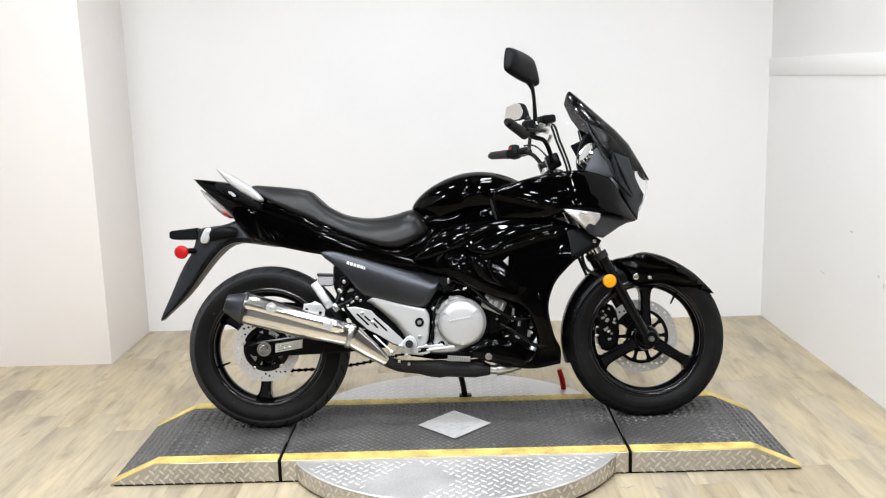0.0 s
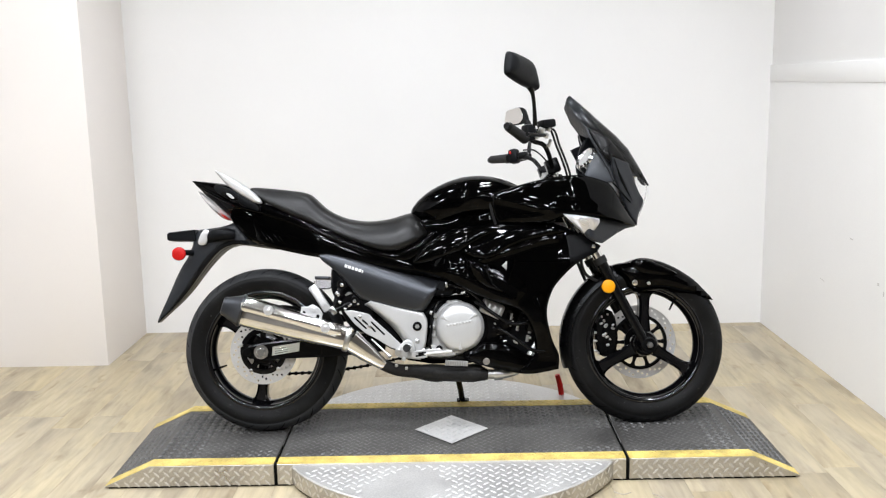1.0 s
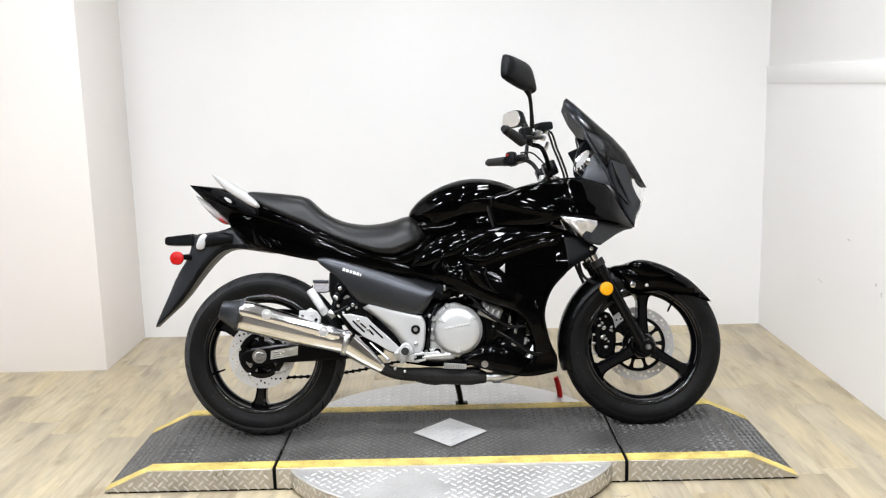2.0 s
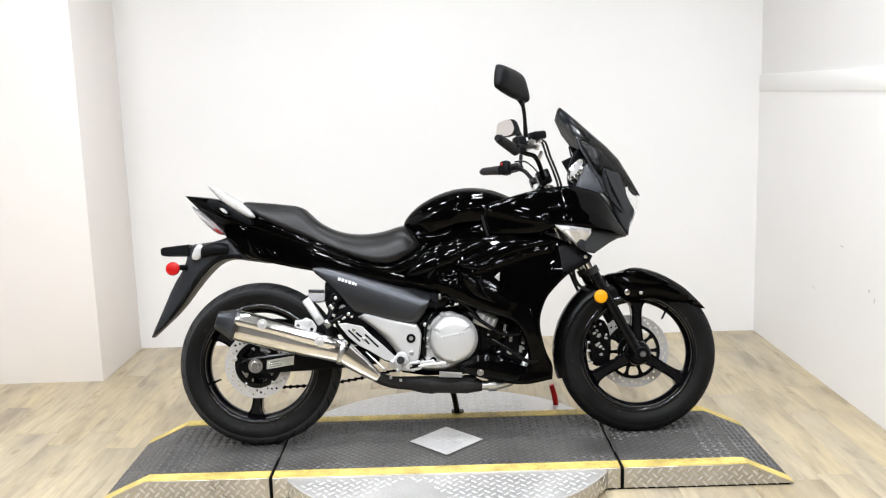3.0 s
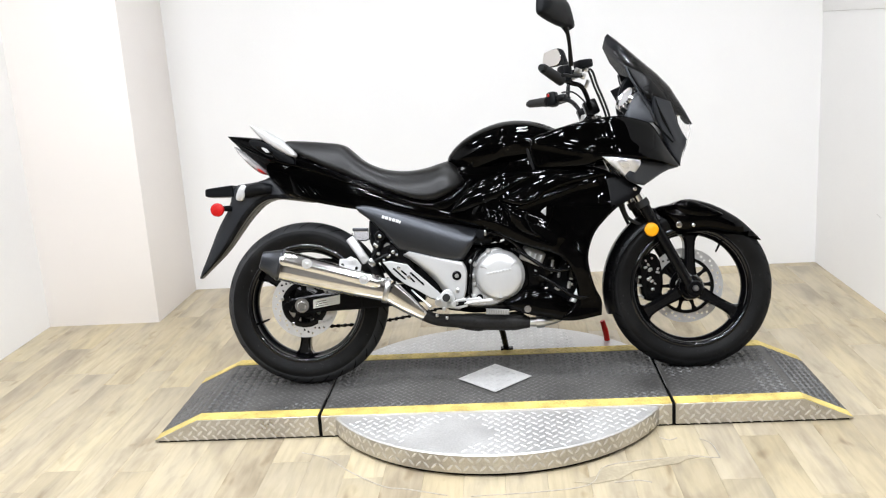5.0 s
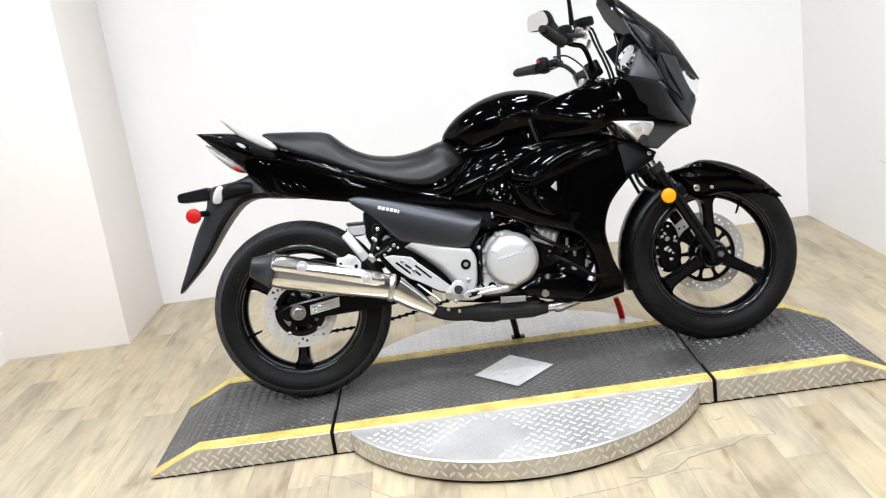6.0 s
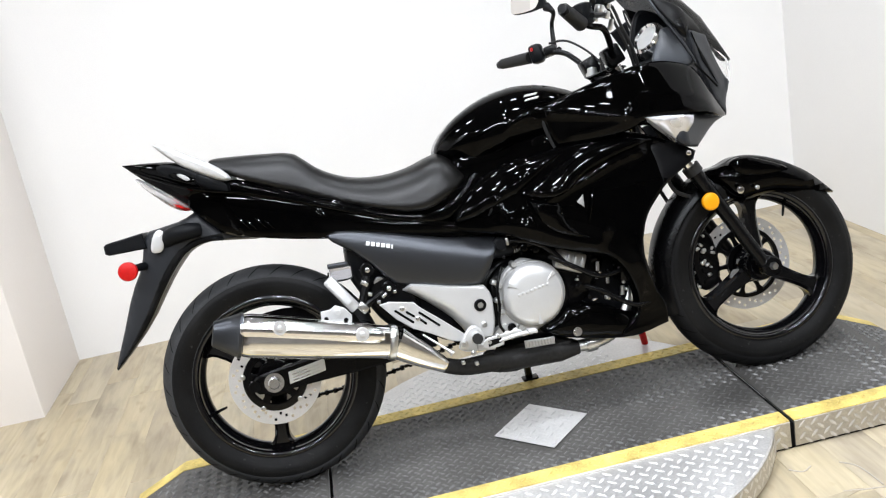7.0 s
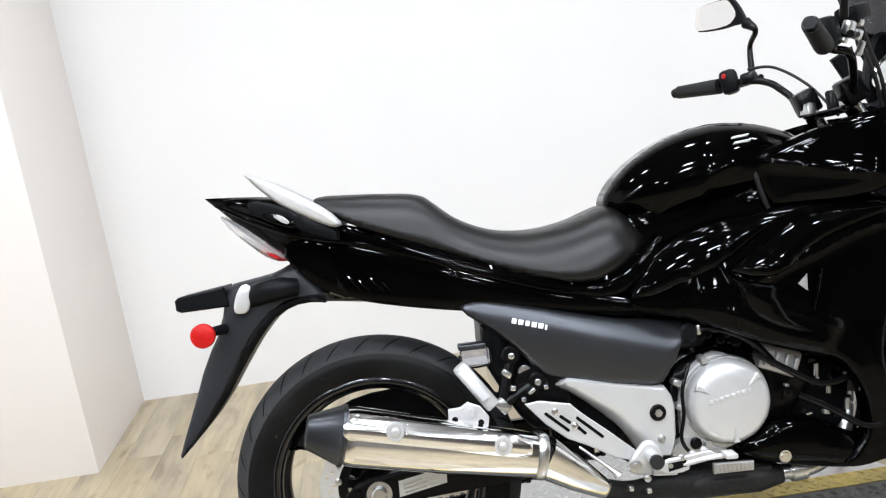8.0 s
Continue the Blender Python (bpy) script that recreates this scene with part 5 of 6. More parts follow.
part("reflector_arm", tube([(-0.262, -0.045, 0.672), (-0.278, -0.07, 0.672), (-0.29, -0.086, 0.67)], [0.011, 0.01, 0.012], 10), SATIN, fender)
part("red_reflector", lathe([(0.0002, -0.099), (0.018, -0.099), (0.0235, -0.0965), (0.025, -0.093), (0.025, -0.084), (0.0002, -0.084)], -0.299, 0, 0.668, 36), RED, fender, "round red side reflector")
# grey side cover
def cover_y(x, z):
    """Upright face below a long crest, a chamfer above it that opens towards the front."""
    y = 0.146 + 0.034 * np.clip((x - 0.2) / 0.3, 0, 1)
    above = z - np.interp(x, [0.2, 0.254, 0.31, 0.395, 0.537, 0.627, 0.68], [0.66, 0.646, 0.627, 0.596, 0.546, 0.515, 0.51])
    front = x - np.interp(z, [0.43, 0.44, 0.515, 0.56], [0.575, 0.583, 0.646, 0.7])
    y = y - 0.7 * (front + np.sqrt(front ** 2 + 0.005 ** 2)) / 2
    up = (above + np.sqrt(above ** 2 + 0.006 ** 2)) / 2
    below = np.clip(-above, 0, 0.12)
    y = y - 0.01 + 0.3 * below - 1.25 * below ** 2
    return y - (0.62 + 0.4 * np.clip((x - 0.4) / 0.22, 0, 1) + 6 * up) * up - 0.22 * (up - above)


cover_geo = panel([(0.212, 0.648), (0.24, 0.658), (0.275, 0.656), (0.34, 0.636), (0.46, 0.598), (0.545, 0.572), (0.588, 0.566), (0.672, 0.556), (0.652, 0.52), (0.634, 0.482), (0.602, 0.438), (0.55, 0.441), (0.384, 0.482), (0.365, 0.49), (0.3, 0.578)],
                  cover_y, 0.012, 0.008, 0.03, turns=1, sharp=(7, 10), cell=0.009, slant=-18)
side_cover = part("side_cover", cover_geo, GREY, bike, "dark grey satin side cover")
part("side_cover", mirrored(cover_geo), GREY, bike, "dark grey satin side cover")
for k, w in enumerate((0.0085, 0.009, 0.0075, 0.009, 0.009, 0.004)):
    x = 0.323 + 0.0126 * k - (0.003 if k == 5 else 0)
    z = 0.608 - 0.0043 * k
    part("badge_bar", box(x, -(float(cover_y(np.array([x]), np.array([z]))[0]) + 0.0125), z, w * 1.15, 0.003, 0.0105, 0.0008, pose(0, 0, 0, 0, 17, 0)), WHITEPRINT, side_cover, "white badge strip")

# ---- tank and fairings ----
ease = lambda t: np.clip(t, 0, 1) ** 2 * (3 - 2 * np.clip(t, 0, 1))


def ridge(x, z, line, high, left, right, fade=0.03):
    """A crease that stands up by high along a line in x and z and dies away over the two given widths; left and right of its way."""
    a = np.array(bezier([(p, 0, q) for p, q in line], 5))[:, [0, 2]]
    b, a = a[1:], a[:-1]
    e = b - a
    n = np.sqrt((e * e).sum(1))
    v = np.stack([np.asarray(x, float), np.asarray(z, float)], 1)
    w = v[:, None] - a[None]
    t = np.clip((w * e[None]).sum(2) / (n * n)[None], 0, 1)
    d = np.sqrt(((w - t[..., None] * e[None]) ** 2).sum(2))
    i = d.argmin(1)
    k = np.arange(len(v))
    side = e[i, 0] * w[k, i, 1] - e[i, 1] * w[k, i, 0]
    start = np.concatenate([[0], np.cumsum(n)])
    go = start[i] + t[k, i] * n[i]
    dim = ease(np.minimum(go, start[-1] - go) / fade)
    width = np.where(side > 0, left, right)
    dist = np.sqrt(d[k, i] ** 2 + 0.0015 ** 2) - 0.0015
    return high * dim * np.exp(-dist / width)


TANK = [(0.555, 0.795), (0.57, 0.835), (0.628, 0.887), (0.714, 0.928), (0.802, 0.944), (0.885, 0.934), (0.95, 0.91), (1.0, 0.88), (1.0, 0.78), (0.9, 0.76), (0.776, 0.752), (0.692, 0.735), (0.645, 0.725), (0.6, 0.765)]


def tank_half(x, z):
    """Half width of the tank, with the knee hollow and its creases."""
    h = 0.092 + 0.058 * np.clip((x - 0.56) / 0.2, 0, 1)
    h = h + ridge(x, z, [(0.686, 0.742), (0.721, 0.757), (0.744, 0.781), (0.741, 0.8), (0.757, 0.828), (0.8, 0.845), (0.85, 0.852)], 0.007, 0.02, 0.009, 0.05)
    return h - ridge(x, z, [(0.6, 0.76), (0.65, 0.79), (0.68, 0.83)], 0.006, 0.03, 0.03, 0.05)


tank = part("fuel_tank", body(TANK, tank_half, 0.03, 0.09, turns=2, cell=0.008), GLOSS, bike, "gloss black fuel tank", 60)
badge = [slab([(-0.02, dz), (0.013, dz + 0.002), (0.02, dz + 0.0085), (-0.013, dz + 0.0065)], -0.002, 0.002, soft=0.0006, turns=0) for dz in (-0.012, 0.0015)]
part("tank_badge", moved(joined(*badge), Matrix.Translation((0.837, -0.131, 0.897)) @ pose(0, 0, 0, -39, 0, 0) @ Matrix.Scale(1.1, 4)), ALLOY, tank, "silver tank badge of two slanted bars")
part("filler_cap", lathe([(0.0002, 0.01), (0.03, 0.01), (0.036, 0.006), (0.036, -0.03), (0.0002, -0.03)], 0.86, 0, 0.92, 32, axis="z"), BLACKMETAL, tank, "fuel filler cap")
CREST = ([0.84, 0.94, 1.02, 1.09, 1.2, 1.3, 1.39], [0.848, 0.824, 0.799, 0.785, 0.778, 0.762, 0.735])


def up_y(x, z):
    knots = ([0.8, 0.84, 0.9, 0.97, 1.05, 1.12, 1.18, 1.24, 1.3, 1.35, 1.4, 1.44], [0.118, 0.131, 0.147, 0.167, 0.187, 0.201, 0.207, 0.2, 0.17, 0.122, 0.055, 0.012])
    run = sum(np.interp(x + k * 0.008, *knots) for k in range(-4, 5)) / 9
    run = run + 0.006 * np.sin(np.clip((x - 0.84) / 0.5, 0, 1) * math.pi)
    up = z - np.interp(x, *CREST)
    lean = np.where(up > 0, -(0.02 + 0.28 * ease((x - 1.1) / 0.18)) * up - 0.3 * up ** 2, 0.14 * up)
    y = run + lean
    y = y + ridge(x, z, [(0.85, 0.848), (0.938, 0.824), (1.02, 0.799), (1.09, 0.786)], 0.007, 0.016, 0.006)
    y = y + ridge(x, z, [(1.08, 0.842), (1.14, 0.838), (1.205, 0.825), (1.287, 0.794), (1.36, 0.748)], 0.003, 0.03, 0.01, 0.05)
    y = y + ridge(x, z, [(0.9, 0.775), (0.97, 0.768), (1.06, 0.775)], 0.005, 0.012, 0.006)
    return y


upper = [(0.85, 0.862), (0.92, 0.878), (0.97, 0.892), (1.043, 0.908), (1.126, 0.918), (1.193, 0.919), (1.257, 0.906), (1.305, 0.891), (1.346, 0.819), (1.408, 0.742), (1.388, 0.735), (1.248, 0.763), (1.116, 0.772), (1.06, 0.748), (0.96, 0.745), (0.878, 0.745), (0.858, 0.795)]
both("upper_fairing", panel(upper, up_y, 0.012, 0.014, 0.03, sharp=(0, 9, 15), cell=0.008), GLOSS, "gloss black upper fairing")
both("fairing_seam", tube([(0.853, -0.13, 0.864), (0.849, -0.142, 0.845), (0.858, -0.139, 0.797), (0.872, -0.132, 0.75)], 0.0052, 8), GRIP, "dark rubber seam between tank and fairing")
nose_y = lambda x, z: 0.03 + 0.75 * np.clip(1.43 - x, 0, 0.13)
both("nose_horn", panel([(1.223, 1.106), (1.263, 1.088), (1.304, 1.059), (1.352, 1.012), (1.373, 0.971), (1.337, 0.984), (1.312, 0.992), (1.298, 0.966), (1.259, 1.026), (1.238, 1.066)], lambda x, z: nose_y(x, z) - 0.3 * np.clip(z - 1.0, 0, 0.1) + ridge(x, z, [(1.25, 1.05), (1.27, 1.0), (1.29, 0.96)], 0.006, 0.012, 0.02), 0.008, 0.02, 0.014, turns=1, sharp=(0, 4, 6), cell=0.01), BLACKMETAL, "satin black horn that carries the windscreen")
both("horn_lip", tube([(1.222, -0.1, 1.106), (1.235, -0.112, 1.062), (1.264, -0.12, 1.006), (1.29, -0.127, 0.952), (1.312, -0.128, 0.9)], [0.0025, 0.004, 0.005, 0.005, 0.003], 8), GREY, "grey inner lip of the nose")
both("nose_panel", panel([(1.306, 0.996), (1.34, 0.987), (1.384, 0.974), (1.405, 0.908), (1.444, 0.836), (1.437, 0.806), (1.421, 0.78), (1.413, 0.739), (1.379, 0.776), (1.352, 0.836), (1.326, 0.894), (1.31, 0.936)], lambda x, z: nose_y(x, z) - 0.004 + ridge(x, z, [(1.307, 0.966), (1.367, 0.886), (1.407, 0.806)], 0.006, 0.02, 0.012), 0.01, 0.012, 0.014, turns=1, sharp=(2, 4, 7), cell=0.008), NOSE, "black nose panel with a slate sheen in its colour")
both("nose_slit", panel([(1.318, 0.982), (1.33, 0.95), (1.358, 0.9), (1.392, 0.828), (1.368, 0.866), (1.335, 0.915)], lambda x, z: nose_y(x, z) + 0.012, 0.001, 0.006, 0.008, turns=1, sharp=(0, 3)), BLACKGAP, "dark slit in the nose panel")
both("nose_groove", tube([(1.307, -0.133, 0.894), (1.342, -0.112, 0.861), (1.382, -0.082, 0.824)], 0.003, 6), BLACKGAP, "dark joint beside the nose panel")
part("headlight", body([(1.3, 0.93), (1.42, 0.93), (1.455, 0.912), (1.464, 0.885), (1.461, 0.858), (1.449, 0.822), (1.421, 0.757), (1.3, 0.76)], lambda x, z: 0.068 - 0.83 * np.clip(x - 1.36, 0, 0.07) + 0 * z, 0.012, 0.02, turns=1), CLEAR, bike, "clear headlight lens in the nose")
part("headlight_shell", body([(1.2, 0.93), (1.37, 0.92), (1.4, 0.85), (1.37, 0.76), (1.2, 0.75)], lambda x, z: 0.075 - 0.9 * np.clip(x - 1.33, 0, 0.07), 0.05, 0.03, turns=1), SILVER, bike, "bright headlight reflector shell")
both("chin_panel", panel([(1.23, 0.76), (1.306, 0.76), (1.38, 0.752), (1.414, 0.743), (1.408, 0.736), (1.354, 0.725), (1.258, 0.671), (1.205, 0.68), (1.18, 0.715)], lambda x, z: 0.018 + 0.93 * np.clip(1.412 - x, 0, 0.2), 0.006, 0.012, 0.02, turns=1, sharp=(3, 4, 6), cell=0.01), NOSE, "black panel below the nose with a slate sheen in its colour")


def lens_y(x, z):
    return 0.222 - 0.55 * np.clip(0.76 - z, 0, 0.1) + 0.006 * np.abs(((x * 20 + z * 9) % 1) * 2 - 1)


both("front_signal", panel([(1.106, 0.777), (1.17, 0.77), (1.238, 0.757), (1.241, 0.742), (1.222, 0.716), (1.202, 0.692), (1.184, 0.706), (1.148, 0.738)], lens_y, 0.008, 0.026, 0.03, turns=1, sharp=(0, 2), cell=0.006), SIGNAL, "clear faceted turn signal lens")
both("signal_bulb_cup", panel([(1.16, 0.758), (1.2, 0.752), (1.205, 0.73), (1.175, 0.735)], lambda x, z: lens_y(x, z) + 0.007, 0.002, 0.006, 0.004, turns=1), SILVER, "bright bulb cup in the signal")


def fc_y(x, z):
    y = 0.125 + 0.042 * ease((x - 0.53) / 0.25) - 0.006 * ease((x - 1.04) / 0.24) - 0.025 * ease((0.42 - z) / 0.2)
    y = y - 0.02 * np.clip(z - 0.6, -0.1, 0) - 0.17 * np.clip(z - 0.61, 0, 0.2) - 0.9 * np.clip(z - 0.7, 0, 1) ** 2
    y = y + 0.016 * np.sin(np.clip((x - 0.54) / 0.55, 0, 1) * math.pi)
    rise = ridge(x, z, [(1.12, 0.695), (1.025, 0.681), (0.944, 0.657), (0.832, 0.626), (0.755, 0.603)], 0.013, 0.012, 0.045, 0.03)
    rise = rise + ridge(x, z, [(0.755, 0.603), (0.8, 0.585), (0.85, 0.562), (0.911, 0.532), (0.973, 0.492)], 0.01, 0.012, 0.04, 0.03)
    rise = rise + ridge(x, z, [(0.635, 0.588), (0.66, 0.612), (0.678, 0.643), (0.684, 0.61), (0.69, 0.578)], 0.006, 0.004, 0.012)
    rise = rise + ridge(x, z, [(0.64, 0.585), (0.73, 0.562), (0.8, 0.522), (0.87, 0.487), (0.95, 0.46)], 0.008, 0.03, 0.006, 0.04)
    rise = rise + ridge(x, z, [(1.0, 0.5), (1.02, 0.44), (1.03, 0.38), (1.045, 0.3)], 0.01, 0.05, 0.03, 0.08)
    return y + rise


side_fairing = both("side_fairing", panel([(0.54, 0.588), (0.58, 0.655), (0.64, 0.708), (0.7, 0.73), (0.762, 0.744), (0.885, 0.748), (0.97, 0.752), (1.07, 0.757), (1.17, 0.716), (1.248, 0.66), (1.235, 0.641), (1.16, 0.601), (1.1, 0.545), (1.068, 0.505), (1.043, 0.433), (1.052, 0.37), (1.07, 0.31), (1.094, 0.269), (1.088, 0.216), (0.985, 0.198), (0.93, 0.212), (1.0, 0.262), (1.008, 0.31), (0.982, 0.395), (0.95, 0.436), (0.9, 0.452), (0.83, 0.476), (0.746, 0.52), (0.66, 0.562)], fc_y, 0.012, 0.012, 0.03, sharp=(9, 18), cell=0.0075), GLOSS, "gloss black side fairing with sharp creases")
both("knee_leaf", panel([(0.548, 0.608), (0.59, 0.662), (0.65, 0.704), (0.76, 0.733), (0.93, 0.744), (0.84, 0.706), (0.785, 0.676), (0.735, 0.65), (0.68, 0.636), (0.61, 0.608)], lambda x, z: fc_y(x, z) + 0.006 - 0.1 * (z - 0.66), 0.022, 0.034, 0.03, cell=0.008, inset=(0.0015, 0.003, 0.004, 0.005), sharp=(4, 7)), GLOSS, "raised knee leaf of the side fairing")
both("upper_leaf", panel([(0.742, 0.644), (0.81, 0.677), (0.875, 0.71), (0.945, 0.737), (1.06, 0.744), (1.15, 0.716), (1.06, 0.702), (0.965, 0.682), (0.9, 0.656), (0.856, 0.622), (0.8, 0.622)], lambda x, z: fc_y(x, z) + 0.012 - 0.1 * (z - 0.68), 0.022, 0.034, 0.03, cell=0.008, inset=(0.0015, 0.003, 0.004, 0.005), sharp=(0, 5), turns=1), GLOSS, "raised upper leaf of the side fairing")
both("facet_leaf", panel([(0.748, 0.638), (0.8, 0.616), (0.848, 0.606), (0.84, 0.572), (0.86, 0.53), (0.92, 0.49), (0.85, 0.508), (0.8, 0.535), (0.772, 0.572)], lambda x, z: fc_y(x, z) + 0.004, 0.02, 0.03, 0.03, cell=0.008, inset=(0.0015, 0.003, 0.004, 0.005), sharp=(0, 5), turns=1), GLOSS, "faceted fold of the side fairing")
both("scoop_strut", tube([(0.934, -0.2, 0.62), (0.92, -0.201, 0.578), (0.905, -0.199, 0.535)], [0.003, 0.004, 0.003], 8), GLOSS, "strut across the air scoop")
both("scoop_tab", panel([(0.885, 0.597), (0.906, 0.614), (0.903, 0.58)], lambda x, z: fc_y(x, z) + 0.0155, 0.001, 0.003, 0.002, turns=0), ALLOY, "pale tab in the air scoop")
both("fork_shield", panel([(1.115, 0.71), (1.17, 0.716), (1.251, 0.662), (1.238, 0.64), (1.16, 0.6), (1.13, 0.578)], lambda x, z: fc_y(x, z) + 0.007, 0.006, 0.02, 0.02, turns=1, sharp=(0, 2, 3, 5), cell=0.012), SHIELD, "satin black corner panel above the fork")
bolt(1.222, -0.178, 0.66, 0.007, CHROME)
both("belly_fairing", panel([(0.732, 0.281), (0.78, 0.3), (0.815, 0.325), (0.9, 0.318), (0.96, 0.28), (1.0, 0.26), (1.09, 0.266), (1.092, 0.214), (0.985, 0.196), (0.9, 0.212), (0.82, 0.232), (0.745, 0.258)], lambda x, z: 0.145 - 0.05 * np.clip((x - 0.95) / 0.15, 0, 1), 0.02, 0.03, 0.03), GLOSS, "gloss black belly fairing")
part("fairing_bolt", lathe([(0.0002, -0.171), (0.008, -0.171), (0.009, -0.168), (0.0125, -0.168), (0.0135, -0.16), (0.0002, -0.16)], 0.824, 0, 0.252, 28), CHROME, bike, "bright fairing bolt with washer")

# ---- windscreen and cockpit ----
def screen():
    """A curved sheet: middle line, side line and half width from tip to base."""
    rows = [(1.176, 1.243, 1.172, 1.238, 0.02), (1.2, 1.222, 1.166, 1.206, 0.055), (1.242, 1.182, 1.194, 1.152, 0.08), (1.297, 1.13, 1.23, 1.104, 0.088), (1.345, 1.084, 1.294, 1.034, 0.104), (1.392, 1.033, 1.35, 0.989, 0.084), (1.436, 0.96, 1.414, 0.934, 0.045), (1.472, 0.893, 1.452, 0.9, 0.02)]
    n, verts, faces = 13, [], []
    for shell in (0, 0.004):
        for mx, mz, sx, sz, w in rows:
            for k in range(n):
                u = 2 * k / (n - 1) - 1
                b = abs(u) ** 2.2
                verts.append((mx + (sx - mx) * b - shell, w * math.sin(u * math.pi / 2), mz + (sz - mz) * b - shell * 0.6))
    m = len(rows)
    for s in (0, m * n):
        for i in range(m - 1):
            for k in range(n - 1):
                a = s + i * n + k
                faces.append((a, a + 1, a + n + 1, a + n))
    rimline = [k for k in range(n)] + [i * n + n - 1 for i in range(1, m)] + [(m - 1) * n + k for k in range(n - 2, -1, -1)] + [i * n for i in range(m - 2, 0, -1)]
    for a, b in zip(rimline, rimline[1:] + rimline[:1]):
        faces.append((a, b, b + m * n, a + m * n))
    return verts, faces


part("windscreen", screen(), SMOKE, bike, "dark smoked windscreen", 60)
part("cockpit", body([(1.15, 0.925), (1.19, 0.935), (1.24, 0.945), (1.29, 0.945), (1.34, 0.9), (1.2, 0.9)], lambda x, z: 0.05 + 0 * x, 0.04, 0.02, turns=1), SATIN, bike, "black cockpit shell")
part("cockpit_hood", slab([(1.243, 1.088), (1.266, 1.092), (1.32, 1.062), (1.35, 1.0), (1.32, 0.95), (1.22, 0.925), (1.2, 0.965), (1.212, 1.02), (1.226, 1.06)], 0.045, 0.075, soft=0.008), SATIN, bike, "black hood that shades the instruments")
both("cockpit_cheek", panel([(1.212, 0.92), (1.235, 0.972), (1.252, 1.012), (1.28, 1.015), (1.314, 0.96), (1.34, 0.9), (1.26, 0.9)], lambda x, z: 0.068 + 0.2 * np.clip(x - 1.25, 0, 0.1), 0.008, 0.03, 0.012, turns=1), CHEEK, "cockpit side panel with a blue-grey glare in its colour")
dial = Matrix.Translation((1.238, -0.02, 0.993)) @ Vector((-0.75, -0.32, 0.56)).to_track_quat('Z', 'Y').to_matrix().to_4x4()
gauge = part("gauge", moved(lathe([(0.0002, 0.012), (0.034, 0.012), (0.042, 0.02), (0.05, 0.012), (0.05, -0.03), (0.0002, -0.03)], 0, 0, 0, 36, axis="z"), dial), CHROME, bike, "round instrument with a bright bezel")
# silver face: the bright reflection on the dial's glass is put in as colour
part("gauge_face", moved(lathe([(0.0002, 0.016), (0.03, 0.0165), (0.035, 0.0145), (0.035, 0.0125), (0.0002, 0.0125)], 0, 0, 0, 36, axis="z"), dial), SILVER, gauge, "instrument dial, pale with the sheen of its glass in the colour")
part("display_panel", box(1.24, 0.02, 0.965, 0.02, 0.06, 0.04, 0.006, pose(0, 0, 0, 0, 30, 0)), BLACKMETAL, bike)
part("screen_bracket", slab([(1.205, 1.06), (1.262, 1.085), (1.268, 1.03), (1.238, 0.995)], 0.19, 0.205, soft=0.004, turns=0), SATIN, bike, "black stay of the windscreen")
part("stay_arm", tube([(1.25, 0.197, 1.03), (1.29, 0.15, 0.985), (1.3, 0.12, 0.95)], 0.008, 8), SATIN, bike)

# ---- forks, front mudguard ----
RAKE_DX = (1.43 - 1.1) / (0.94 - 0.295)


def on_fork(z, off=0.0):
    return 1.432 - off - (z - 0.295) * RAKE_DX


for s in (-1, 1):
    y = 0.092 * s
    leg = part("fork_leg", tube([(on_fork(0.275) - 0.012, y, 0.275), (on_fork(0.4) - 0.012, y, 0.4), (on_fork(0.6) - 0.012, y, 0.6)], [0.0185, 0.0195, 0.021], 18), BLACKMETAL, bike, "black lower fork leg")
    part("dust_seal", tube([(on_fork(0.597) - 0.012, y, 0.597), (on_fork(0.62) - 0.012, y, 0.62)], 0.0255, 18), GRIP, leg)
    part("stanchion", tube([(on_fork(0.6) - 0.012, y, 0.6), (on_fork(0.93) - 0.012, y, 0.93)], 0.0185, 16), CHROME, leg, "chrome fork tube")
    part("axle_clamp", disc(0.03, y - 0.02 * 1, y + 0.02, FRONT_AXLE[0], FRONT_AXLE[1], 0.006, 28), BLACKMETAL, leg)
    part("reflector_mount", disc(0.024, y + s * 0.02, y + s * 0.024, 1.284, 0.512, 0.001, 28), BLACKMETAL, leg)
    part("amber_reflector", lathe([(0.0002, y + s * 0.032), (0.018, y + s * 0.032), (0.0235, y + s * 0.0295), (0.025, y + s * 0.026), (0.025, y + s * 0.02), (0.0002, y + s * 0.02)], 1.284, 0, 0.512, 36), AMBER, leg, "round amber reflector")
part("front_axle_nut", lathe([(0.0002, -0.126), (0.009, -0.126), (0.011, -0.123), (0.012, -0.112), (0.0002, -0.11)], FRONT_AXLE[0], 0, FRONT_AXLE[1], 6), STEEL, bike, "bright front axle end")
for z, zz in ((0.68, 0.03),):
    part("fork_clamp", box(on_fork(z) - 0.03, 0, z, 0.06, 0.2, zz, 0.01, pose(0, 0, 0, 0, -27, 0)), BLACKMETAL, bike, "black fork yoke")


